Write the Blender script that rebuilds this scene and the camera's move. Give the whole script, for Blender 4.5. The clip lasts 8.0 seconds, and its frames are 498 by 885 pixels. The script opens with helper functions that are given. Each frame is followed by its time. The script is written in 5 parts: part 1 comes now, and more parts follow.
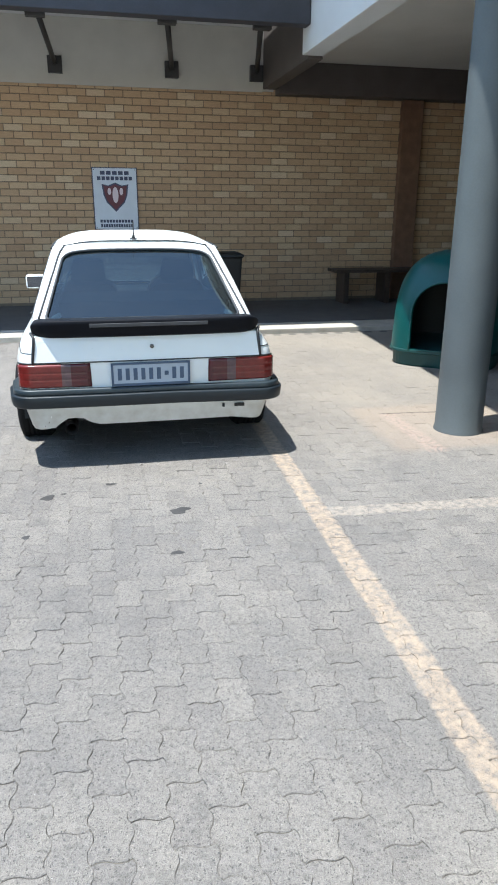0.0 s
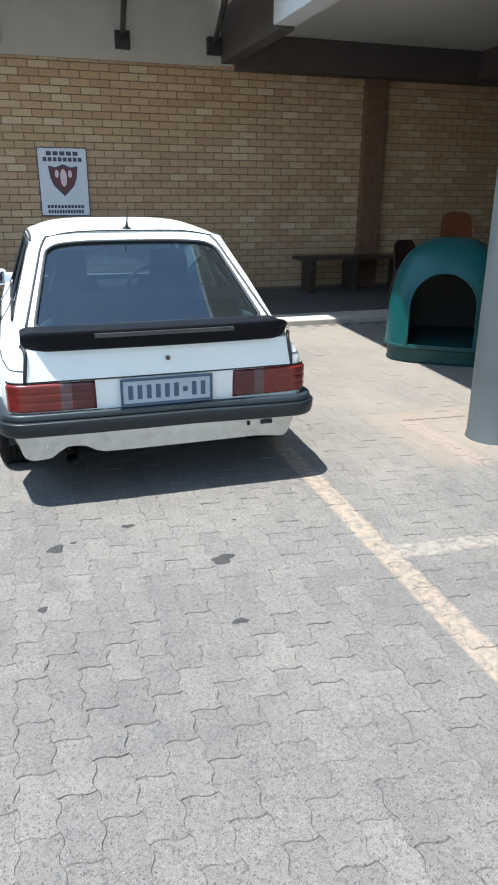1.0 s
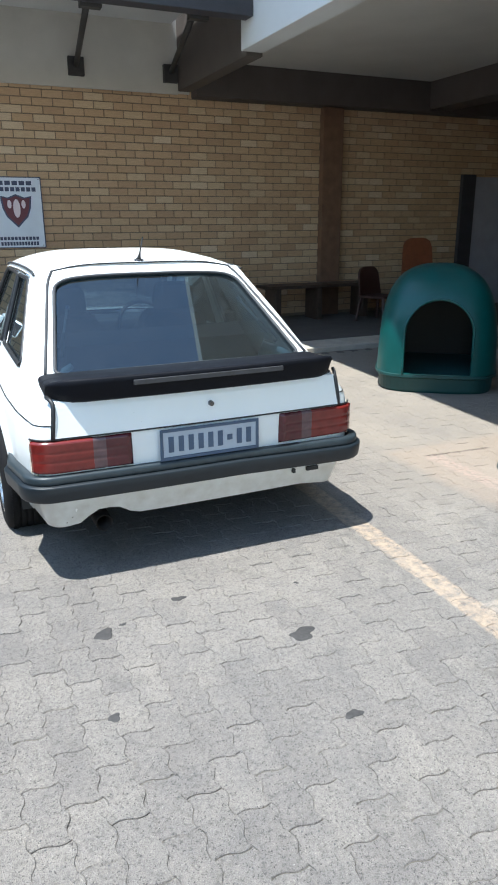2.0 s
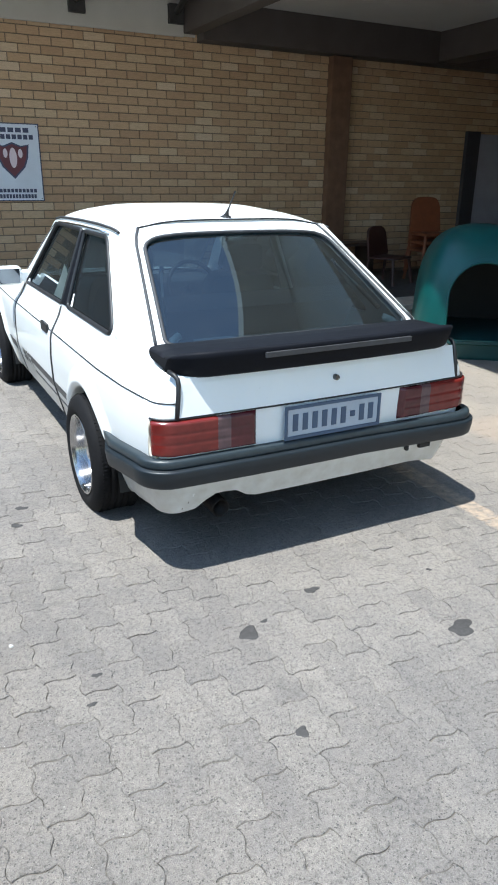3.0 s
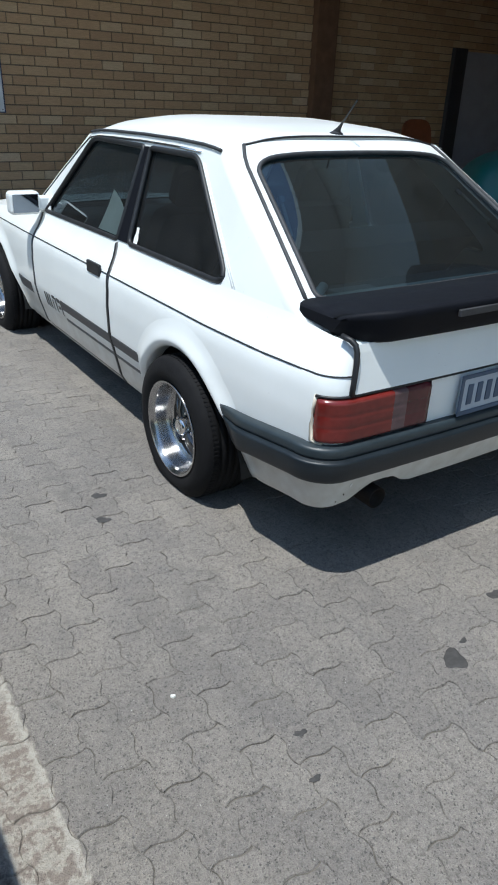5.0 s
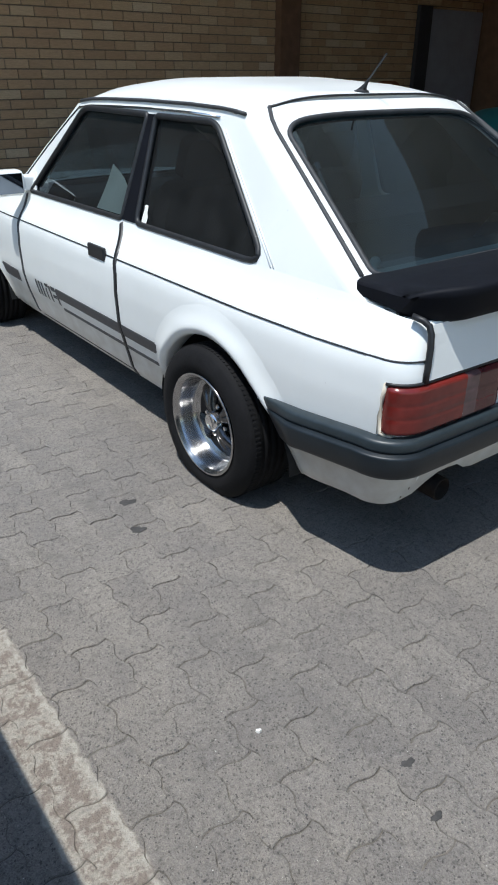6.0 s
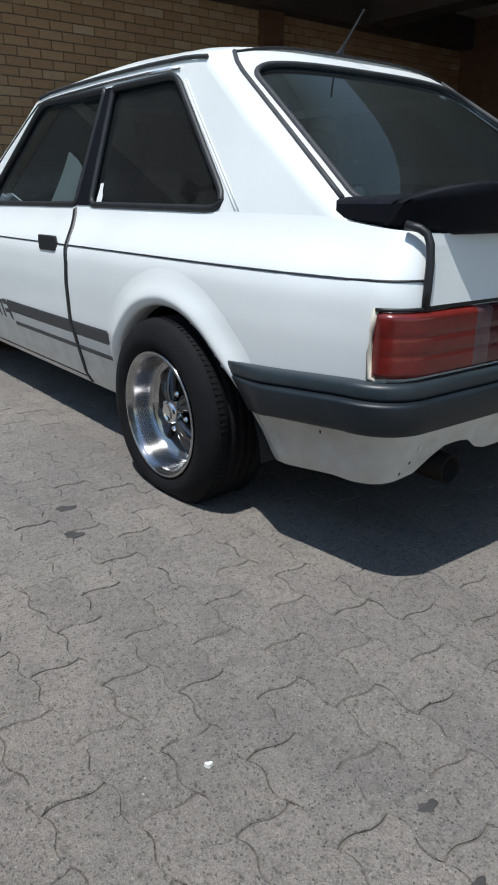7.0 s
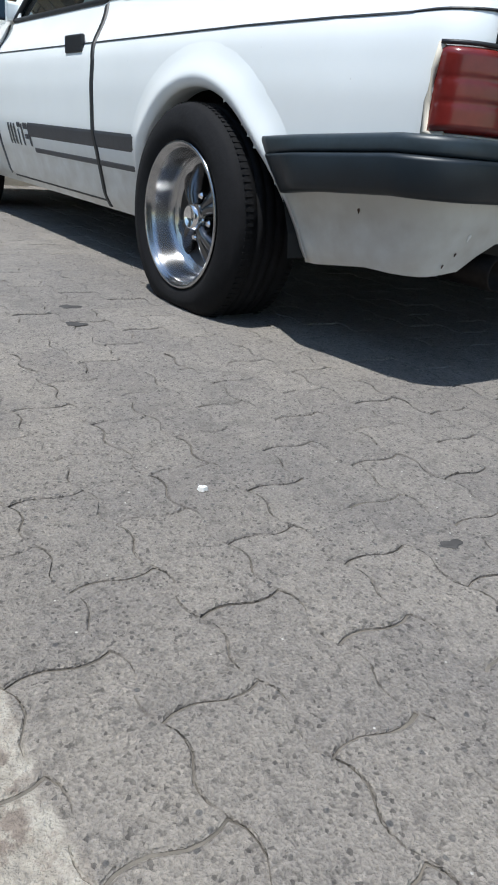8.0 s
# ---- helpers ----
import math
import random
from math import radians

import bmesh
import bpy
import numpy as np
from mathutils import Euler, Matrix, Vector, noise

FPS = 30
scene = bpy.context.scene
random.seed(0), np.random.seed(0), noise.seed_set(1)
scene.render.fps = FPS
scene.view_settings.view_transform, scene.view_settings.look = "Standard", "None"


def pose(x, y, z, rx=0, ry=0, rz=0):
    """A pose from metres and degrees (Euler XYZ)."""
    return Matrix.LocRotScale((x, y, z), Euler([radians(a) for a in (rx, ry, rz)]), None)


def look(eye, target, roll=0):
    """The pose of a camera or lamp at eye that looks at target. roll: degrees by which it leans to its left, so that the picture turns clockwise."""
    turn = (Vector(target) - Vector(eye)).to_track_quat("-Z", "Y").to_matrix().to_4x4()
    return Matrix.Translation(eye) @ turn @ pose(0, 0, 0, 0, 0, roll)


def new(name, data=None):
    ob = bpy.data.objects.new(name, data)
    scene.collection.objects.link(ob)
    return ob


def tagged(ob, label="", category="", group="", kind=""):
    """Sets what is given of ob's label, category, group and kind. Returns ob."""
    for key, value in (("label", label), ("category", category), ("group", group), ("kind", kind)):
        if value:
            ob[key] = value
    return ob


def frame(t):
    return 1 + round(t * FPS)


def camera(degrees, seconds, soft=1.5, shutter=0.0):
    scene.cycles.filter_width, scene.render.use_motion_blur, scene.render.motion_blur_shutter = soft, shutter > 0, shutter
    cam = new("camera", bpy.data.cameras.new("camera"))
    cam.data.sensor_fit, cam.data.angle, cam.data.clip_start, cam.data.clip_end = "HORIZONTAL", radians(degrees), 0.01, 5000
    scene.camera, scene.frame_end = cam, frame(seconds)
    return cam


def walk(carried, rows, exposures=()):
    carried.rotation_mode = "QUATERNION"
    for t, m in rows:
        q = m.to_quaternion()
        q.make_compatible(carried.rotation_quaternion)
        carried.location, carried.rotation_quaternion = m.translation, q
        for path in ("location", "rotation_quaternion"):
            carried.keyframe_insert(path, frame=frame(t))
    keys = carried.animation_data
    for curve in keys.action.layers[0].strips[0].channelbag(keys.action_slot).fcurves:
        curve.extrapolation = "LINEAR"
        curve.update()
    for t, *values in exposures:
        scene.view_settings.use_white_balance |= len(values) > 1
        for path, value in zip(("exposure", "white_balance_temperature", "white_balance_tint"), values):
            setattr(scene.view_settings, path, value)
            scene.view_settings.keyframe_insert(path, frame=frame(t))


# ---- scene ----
cam = camera(39.7, 8.0, soft=1.9)
PATH = [
    (0, (-0.28, -3.984, 1.451), (0.125, -2.134, 0.809), 0.3),
    (0.2, (-0.268, -3.826, 1.415), (0.164, -1.986, 0.76), -0.35),
    (0.5, (-0.323, -3.564, 1.432), (0.096, -1.743, 0.717), -1.3),
    (0.7, (-0.392, -3.413, 1.441), (0.033, -1.587, 0.745), -0.94),
    (1, (-0.637, -3.248, 1.446), (-0.047, -1.462, 0.767), 0.3),
    (1.2, (-0.686, -3.155, 1.446), (-0.083, -1.39, 0.723), -2.1),
    (2.3, (-1.194, -2.534, 1.426), (-0.387, -0.798, 0.849), 0.2),
    (2.5, (-1.325, -2.426, 1.423), (-0.524, -0.704, 0.795), 0.1),
    (2.8, (-1.475, -2.287, 1.441), (-0.648, -0.6, 0.755), -0.57),
    (3, (-1.504, -2.191, 1.422), (-0.634, -0.538, 0.709), 0.6),
    (3.3, (-1.6, -1.997, 1.406), (-0.731, -0.315, 0.762), -0.75),
    (3.5, (-1.598, -1.915, 1.425), (-0.748, -0.246, 0.725), -2.1),
    (3.7, (-1.669, -1.81, 1.421), (-0.798, -0.142, 0.743), -2.18),
    (4, (-1.817, -1.677, 1.444), (-0.886, -0.074, 0.692), -0.6),
    (4.2, (-1.88, -1.6, 1.437), (-0.936, -0.024, 0.647), -1.2),
    (5.3, (-1.899, -1.252, 1.343), (-0.885, 0.19, 0.397), 3.5),
    (5.5, (-1.891, -1.182, 1.355), (-0.905, 0.256, 0.375), 4.6),
    (5.8, (-1.939, -1.08, 1.305), (-0.866, 0.281, 0.307), 3.05),
    (6, (-1.986, -1.031, 1.317), (-0.915, 0.367, 0.368), 0.3),
    (6.2, (-2.008, -0.986, 1.307), (-0.892, 0.402, 0.397), 0.68),
    (6.5, (-1.978, -0.928, 1.208), (-0.792, 0.455, 0.384), -0.1),
    (6.8, (-1.855, -0.91, 1.011), (-0.686, 0.534, 0.272), -0.84),
    (7, (-1.79, -0.899, 0.836), (-0.626, 0.58, 0.161), 0.2),
    (7.2, (-1.749, -0.9, 0.647), (-0.499, 0.522, 0.002), 1.93),
    (7.5, (-1.766, -0.912, 0.513), (-0.598, 0.571, -0.149), 4.2),
    (7.7, (-1.763, -0.915, 0.464), (-0.642, 0.568, -0.273), 6.05),
    (8, (-1.776, -0.897, 0.444), (-0.668, 0.56, -0.363), 5.4),
]
EXPOSURES = [(0.0, 0.93, 6020, 6), (2.5, 0.96, 6050, 6), (3.5, 0.66, 6030, 6), (4.2, 0.34, 6030, 6), (5.3, 0.09, 6100, 6), (6.0, 0.07, 6180, 8), (7.0, -0.09, 6200, 8), (7.5, 0.19, 6180, 8), (8.0, 0.25, 6120, 8)]
walk(cam, [(t, look(eye, target, roll)) for t, eye, target, roll in PATH], EXPOSURES)

# ---- sky and sun ----
SUN_WAY = Vector((-0.28, -0.07, 1.0)).normalized()
world = bpy.data.worlds.new("sky")
scene.world = world
world.use_nodes = True
wn = world.node_tree.nodes
sky = wn.new("ShaderNodeTexSky")
sky.sky_type = "NISHITA"
sky.sun_disc = False
sky.sun_elevation = math.asin(SUN_WAY.z)
sky.sun_rotation = math.atan2(SUN_WAY.x, SUN_WAY.y)
sky.altitude = 600.0
sky.air_density = 1.5
sky.dust_density = 0.6
world.node_tree.links.new(sky.outputs[0], wn["Background"].inputs[0])
wn["Background"].inputs[1].default_value = 0.138
sun = new("sun", bpy.data.lights.new("sun", "SUN"))
sun.data.energy = 4.55
sun.data.angle = radians(0.53)
sun.data.color = (1.0, 0.96, 0.90)
sun.matrix_world = look(SUN_WAY * 30, (0, 0, 0))


# ---- materials ----
def material(name):
    m = bpy.data.materials.new(name)
    m.use_nodes = True
    nt = m.node_tree
    return m, nt, nt.nodes["Principled BSDF"]


def put(nt, kind, **inputs):
    n = nt.nodes.new(kind)
    for k, v in inputs.items():
        n.inputs[k.replace("_", " ")].default_value = v
    return n


def noise_tex(nt, scale, detail=4.0, vec=None, rough=0.55):
    n = put(nt, "ShaderNodeTexNoise", Scale=scale, Detail=detail, Roughness=rough)
    if vec is not None:
        nt.links.new(vec, n.inputs["Vector"])
    return n.outputs["Fac"]


def ramp(nt, fac, stops):
    r = nt.nodes.new("ShaderNodeValToRGB")
    el = r.color_ramp.elements
    while len(el) < len(stops):
        el.new(0.5)
    for e, (p, c) in zip(el, stops):
        e.position = p
        e.color = (*c, 1) if len(c) == 3 else c
    nt.links.new(fac, r.inputs[0])
    return r.outputs["Color"]


def mix(nt, fac, a, b, blend="MIX"):
    n = nt.nodes.new("ShaderNodeMix")
    n.data_type = "RGBA"
    n.blend_type = blend
    for sock, v in ((n.inputs[0], fac), (n.inputs[6], a), (n.inputs[7], b)):
        if isinstance(v, (int, float)):
            sock.default_value = v
        elif isinstance(v, tuple):
            sock.default_value = (*v, 1)
        else:
            nt.links.new(v, sock)
    return n.outputs[2]


def calc(nt, op, a, b=0.0, c=0.0):
    n = nt.nodes.new("ShaderNodeMath")
    n.operation = op
    for sock, v in zip(n.inputs, (a, b, c)):
        if isinstance(v, (int, float)):
            sock.default_value = v
        else:
            nt.links.new(v, sock)
    return n.outputs[0]


def bump(nt, bsdf, height, strength=0.3, distance=0.01):
    b = put(nt, "ShaderNodeBump", Strength=strength, Distance=distance)
    nt.links.new(height, b.inputs["Height"])
    nt.links.new(b.outputs[0], bsdf.inputs["Normal"])


def plain(name, color, rough=0.5, metal=0.0, vary=0.12, scale=12.0, bumps=0.0, coat=0.0, fine=90.0):
    """A surface with variation at two scales."""
    m, nt, b = material(name)
    pos = nt.nodes.new("ShaderNodeNewGeometry").outputs["Position"]
    big, small = noise_tex(nt, scale, 4, pos), noise_tex(nt, fine, 3, pos)
    dark = tuple(c * (1 - vary * 1.6) for c in color)
    light = tuple(min(1.0, c * (1 + vary)) for c in color)
    col = ramp(nt, calc(nt, "MULTIPLY_ADD", small, 0.35, calc(nt, "MULTIPLY", big, 0.65)), [(0.3, dark), (0.7, light)])
    nt.links.new(col, b.inputs["Base Color"])
    b.inputs["Metallic"].default_value = metal
    nt.links.new(calc(nt, "MULTIPLY_ADD", big, 0.2 * rough, rough * 0.9), b.inputs["Roughness"])
    b.inputs["Coat Weight"].default_value = coat
    if bumps:
        bump(nt, b, small, bumps, 0.004)
    return m


def band(nt, v, lo, hi, soft=0.006):
    """1 between lo and hi, with soft edges."""
    up = nt.nodes.new("ShaderNodeMapRange")
    up.inputs[1].default_value, up.inputs[2].default_value = lo - soft, lo + soft
    nt.links.new(v, up.inputs[0])
    dn = nt.nodes.new("ShaderNodeMapRange")
    dn.inputs[1].default_value, dn.inputs[2].default_value = hi - soft, hi + soft
    dn.inputs[3].default_value, dn.inputs[4].default_value = 1.0, 0.0
    nt.links.new(v, dn.inputs[0])
    return calc(nt, "MULTIPLY", up.outputs[0], dn.outputs[0])


def paver_material(name, islands):
    """Grey concrete with aggregate, dust, oil spots, and the worn painted bay lines."""
    m, nt, b = material(name)
    geo = nt.nodes.new("ShaderNodeNewGeometry")
    pos = geo.outputs["Position"]
    rnd = geo.outputs["Random Per Island"] if islands else nt.nodes.new("ShaderNodeObjectInfo").outputs["Random"]
    stones = put(nt, "ShaderNodeTexVoronoi", Scale=290.0)
    nt.links.new(pos, stones.inputs["Vector"])
    grain = noise_tex(nt, 320.0, 3, pos)
    patch = noise_tex(nt, 1.3, 5, pos)
    mid = noise_tex(nt, 9.0, 5, pos)
    col = ramp(nt, rnd, [(0.0, (0.238, 0.219, 0.201)), (0.5, (0.258, 0.238, 0.217)), (1.0, (0.280, 0.257, 0.232))])
    col = mix(nt, 0.6, col, ramp(nt, patch, [(0.35, (0.82, 0.825, 0.84)), (0.65, (1.10, 1.085, 1.06))]), "MULTIPLY")
    col = mix(nt, 0.55, col, ramp(nt, mid, [(0.3, (0.80, 0.80, 0.82)), (0.7, (1.1, 1.09, 1.06))]), "MULTIPLY")
    speck = ramp(nt, stones.outputs["Color"], [(0.10, (0.30, 0.30, 0.31)), (0.26, (0.92, 0.92, 0.92)), (0.8, (1.06, 1.06, 1.05)), (1.0, (1.45, 1.43, 1.38))])
    col = mix(nt, 0.80, col, speck, "MULTIPLY")
    grit = put(nt, "ShaderNodeTexVoronoi", Scale=125.0)
    nt.links.new(pos, grit.inputs["Vector"])
    near_mid = ramp(nt, grit.outputs["Distance"], [(0.30, (1, 1, 1)), (0.42, (0, 0, 0))])
    dark = calc(nt, "MULTIPLY", near_mid, ramp(nt, grit.outputs["Color"], [(0.09, (0.80, 0.80, 0.80)), (0.15, (0, 0, 0))]))
    pale = calc(nt, "MULTIPLY", ramp(nt, grit.outputs["Distance"], [(0.12, (1, 1, 1)), (0.2, (0, 0, 0))]), ramp(nt, grit.outputs["Color"], [(0.90, (0, 0, 0)), (0.92, (0.8, 0.8, 0.8))]))
    col = mix(nt, dark, col, (0.085, 0.085, 0.088))
    col = mix(nt, pale, col, (0.62, 0.60, 0.56))
    pits = noise_tex(nt, 62.0, 5, pos, 0.72)
    col = mix(nt, 0.8, col, ramp(nt, pits, [(0.36, (0.62, 0.62, 0.63)), (0.48, (1.0, 1.0, 1.0)), (0.70, (1.10, 1.10, 1.09))]), "MULTIPLY")
    # old damp and oil stains in blotches
    blot = calc(nt, "MULTIPLY", ramp(nt, noise_tex(nt, 2.1, 3, pos), [(0.50, (0, 0, 0)), (0.66, (1, 1, 1))]), ramp(nt, noise_tex(nt, 17.0, 5, pos, 0.65), [(0.48, (0, 0, 0)), (0.60, (0.42, 0.42, 0.42))]))
    col = mix(nt, blot, col, (0.14, 0.13, 0.117))
    col = mix(nt, 0.65, col, ramp(nt, grain, [(0.35, (0.70, 0.70, 0.70)), (0.65, (1.25, 1.25, 1.25))]), "MULTIPLY")
    # painted lines, worn
    sep = nt.nodes.new("ShaderNodeSeparateXYZ")
    wob = nt.nodes.new("ShaderNodeVectorMath")
    wob.operation = "MULTIPLY_ADD"
    wn_ = put(nt, "ShaderNodeTexNoise", Scale=28.0, Detail=4.0)
    nt.links.new(pos, wn_.inputs["Vector"])
    nt.links.new(wn_.outputs["Color"], wob.inputs[0])
    wob.inputs[1].default_value = (0.03, 0.03, 0.0)
    nt.links.new(pos, wob.inputs[2])
    nt.links.new(wob.outputs[0], sep.inputs[0])
    x, y = sep.outputs[0], sep.outputs[1]
    wear = noise_tex(nt, 26.0, 6, pos, 0.7)
    left = calc(nt, "MULTIPLY", band(nt, x, -1.778, -1.647, 0.004), band(nt, y, -6.0, 3.6, 0.02))
    lt = mix(nt, ramp(nt, wear, [(0.46, (0, 0, 0)), (0.54, (1, 1, 1))]), (0.41, 0.375, 0.32), (0.25, 0.21, 0.178))
    lt = mix(nt, 0.7, lt, ramp(nt, noise_tex(nt, 120.0, 5, pos, 0.7), [(0.35, (0.62, 0.62, 0.62)), (0.6, (1.12, 1.12, 1.12))]), "MULTIPLY")
    edge = calc(nt, "MAXIMUM", band(nt, x, -1.778, -1.763, 0.003), band(nt, x, -1.662, -1.647, 0.003))
    lt = mix(nt, calc(nt, "MULTIPLY", edge, ramp(nt, noise_tex(nt, 45.0, 4, pos), [(0.36, (0.1, 0.1, 0.1)), (0.55, (0.55, 0.55, 0.55))])), lt, (0.53, 0.50, 0.44))
    lk = calc(nt, "MULTIPLY", left, ramp(nt, wear, [(0.30, (0.35, 0.35, 0.35)), (0.46, (1, 1, 1))]))
    col = mix(nt, lk, col, lt)
    skew = calc(nt, "MULTIPLY_ADD", y, -0.03, x)
    right = calc(nt, "MULTIPLY", band(nt, skew, 0.735, 0.845, 0.008), band(nt, y, -6.0, 3.6, 0.02))
    cross = calc(nt, "MULTIPLY", band(nt, calc(nt, "MULTIPLY_ADD", x, 0.066, y), -0.935, -0.825, 0.008), band(nt, x, 0.80, 6.0, 0.02))
    rk = calc(nt, "MULTIPLY", right, ramp(nt, wear, [(0.36, (0.05, 0.05, 0.05)), (0.60, (0.72, 0.72, 0.72))]))
    ck = calc(nt, "MULTIPLY", cross, ramp(nt, wear, [(0.40, (0.05, 0.05, 0.05)), (0.64, (0.6, 0.6, 0.6))]))
    col = mix(nt, rk, col, (0.54, 0.41, 0.29))
    col = mix(nt, ck, col, (0.54, 0.45, 0.36))
    # sandy dust towards the covered bay
    sand = calc(nt, "MULTIPLY", band(nt, x, 1.25, 12.0, 0.45), band(nt, y, 0.0, 5.0, 0.45))
    col = mix(nt, calc(nt, "MULTIPLY", sand, ramp(nt, patch, [(0.3, (0.35, 0.35, 0.35)), (0.7, (0.75, 0.75, 0.75))])), col, (0.335, 0.288, 0.232))
    # reddish worn patch beside the column
    px = calc(nt, "MULTIPLY", band(nt, x, 1.55, 2.7, 0.05), band(nt, y, -0.15, 0.85, 0.05))
    col = mix(nt, calc(nt, "MULTIPLY", px, 0.35), col, (0.40, 0.30, 0.22))
    broken = ramp(nt, noise_tex(nt, 34.0, 5, pos, 0.7), [(0.44, (0, 0, 0)), (0.56, (0.6, 0.6, 0.6))])
    seam = calc(nt, "MULTIPLY", band(nt, x, 1.74, 1.86, 0.02), band(nt, y, -0.20, 0.66, 0.02))
    col = mix(nt, calc(nt, "MULTIPLY", seam, broken), col, (0.46, 0.33, 0.27))
    crack = calc(nt, "MULTIPLY", band(nt, x, 1.76, 2.24, 0.02), band(nt, calc(nt, "MULTIPLY_ADD", x, 0.07, y), 0.783, 0.806, 0.008))
    col = mix(nt, calc(nt, "MULTIPLY", crack, ramp(nt, wear, [(0.38, (0.1, 0.1, 0.1)), (0.5, (0.8, 0.8, 0.8))])), col, (0.075, 0.055, 0.045))
    nt.links.new(col, b.inputs["Base Color"])
    b.inputs["Roughness"].default_value = 0.88
    bump(nt, b, calc(nt, "ADD", calc(nt, "MULTIPLY", stones.outputs["Distance"], 0.3), calc(nt, "MULTIPLY_ADD", pits, 1.5, grain)), 0.95, 0.005)
    return m


def brick_material(name, islands):
    m, nt, b = material(name)
    geo = nt.nodes.new("ShaderNodeNewGeometry")
    pos = geo.outputs["Position"]
    rnd = geo.outputs["Random Per Island"] if islands else nt.nodes.new("ShaderNodeObjectInfo").outputs["Random"]
    col = ramp(nt, rnd, [(0.0, (0.44, 0.292, 0.178)), (0.35, (0.49, 0.335, 0.205)), (0.7, (0.52, 0.365, 0.228)), (0.93, (0.55, 0.41, 0.265)), (1.0, (0.60, 0.47, 0.33))])
    streak = put(nt, "ShaderNodeMapping")
    streak.inputs["Scale"].default_value = (6, 6, 60)
    nt.links.new(pos, streak.inputs[0])
    st = noise_tex(nt, 2.0, 5, streak.outputs[0])
    col = mix(nt, 0.7, col, ramp(nt, st, [(0.3, (0.78, 0.76, 0.74)), (0.7, (1.12, 1.1, 1.08))]), "MULTIPLY")
    fine = noise_tex(nt, 160.0, 3, pos)
    col = mix(nt, 0.4, col, ramp(nt, fine, [(0.35, (0.75, 0.75, 0.75)), (0.65, (1.15, 1.15, 1.15))]), "MULTIPLY")
    nt.links.new(col, b.inputs["Base Color"])
    b.inputs["Roughness"].default_value = 0.85
    bump(nt, b, calc(nt, "ADD", fine, st), 0.35, 0.004)
    return m


def glass_material(name, tint, gloss=1.0, haze=1.0, sheen=(1, 1, 1), f0=0.043):
    """Tinted car glass: what lies behind shows through, and the Fresnel share is mirrored."""
    m = bpy.data.materials.new(name)
    m.use_nodes = True
    nt = m.node_tree
    nt.nodes.clear()
    out = nt.nodes.new("ShaderNodeOutputMaterial")
    clear = put(nt, "ShaderNodeBsdfTransparent", Color=(*tint, 1))
    shine = put(nt, "ShaderNodeBsdfGlossy", Color=(*sheen, 1), Roughness=0.015)
    # pale diffuse layer: thin dust, plus glare haze painted over the glass
    dusty = put(nt, "ShaderNodeBsdfDiffuse", Color=(0.55, 0.55, 0.54, 1))
    facing = put(nt, "ShaderNodeLayerWeight", Blend=0.5).outputs["Facing"]
    fres = calc(nt, "MULTIPLY_ADD", calc(nt, "POWER", facing, 5.0), 1.0 - f0, f0)
    pos = nt.nodes.new("ShaderNodeNewGeometry").outputs["Position"]
    # haze scales the layer up where veiling glare is painted in
    dust = ramp(nt, noise_tex(nt, 11.0, 8, pos, 0.7), [(0.3, (0.010 * haze,) * 3), (0.8, (0.026 * haze,) * 3)])
    a = nt.nodes.new("ShaderNodeMixShader")
    nt.links.new(dust, a.inputs[0])
    nt.links.new(clear.outputs[0], a.inputs[1])
    nt.links.new(dusty.outputs[0], a.inputs[2])
    s = nt.nodes.new("ShaderNodeMixShader")
    nt.links.new(calc(nt, "MULTIPLY", fres, gloss), s.inputs[0])
    nt.links.new(a.outputs[0], s.inputs[1])
    nt.links.new(shine.outputs[0], s.inputs[2])
    nt.links.new(s.outputs[0], out.inputs[0])
    return m


def car_paint():
    m, nt, b = material("white_car_paint")
    geo = nt.nodes.new("ShaderNodeNewGeometry")
    pos = geo.outputs["Position"]
    big, fine = noise_tex(nt, 3.0, 5, pos), noise_tex(nt, 60.0, 4, pos)
    col = ramp(nt, big, [(0.3, (0.795, 0.82, 0.805)), (0.7, (0.85, 0.872, 0.855))])
    sep = nt.nodes.new("ShaderNodeSeparateXYZ")
    nt.links.new(pos, sep.inputs[0])
    # road dirt low on the panels, deepened to take in the shade and warm bounce there
    low = nt.nodes.new("ShaderNodeMapRange")
    low.inputs[1].default_value, low.inputs[2].default_value = 0.40, 0.31
    nt.links.new(sep.outputs[2], low.inputs[0])
    dirt_and_shade = calc(nt, "MULTIPLY", low.outputs[0], ramp(nt, noise_tex(nt, 14.0, 6, pos), [(0.25, (0.34, 0.34, 0.34)), (0.75, (0.72, 0.72, 0.72))]))
    col = mix(nt, dirt_and_shade, col, (0.40, 0.355, 0.29))
    nick = ramp(nt, fine, [(0.24, (0.35, 0.33, 0.3)), (0.27, (1, 1, 1))])
    col = mix(nt, 0.25, col, nick, "MULTIPLY")
    nt.links.new(col, b.inputs["Base Color"])
    nt.links.new(calc(nt, "MULTIPLY_ADD", big, 0.15, 0.26), b.inputs["Roughness"])
    b.inputs["Coat Weight"].default_value = 0.35
    b.inputs["Coat Roughness"].default_value = 0.12
    return m


def lens_material(name, color, rough=0.24):
    m, nt, b = material(name)
    pos = nt.nodes.new("ShaderNodeNewGeometry").outputs["Position"]
    d = noise_tex(nt, 30.0, 4, pos)
    nt.links.new(mix(nt, 0.6, color, ramp(nt, d, [(0.3, (0.6, 0.6, 0.6)), (0.7, (1.15, 1.15, 1.15))]), "MULTIPLY"), b.inputs["Base Color"])
    b.inputs["Roughness"].default_value = rough
    b.inputs["Coat Weight"].default_value = 0.3
    bump(nt, b, d, 0.03, 0.002)
    return m


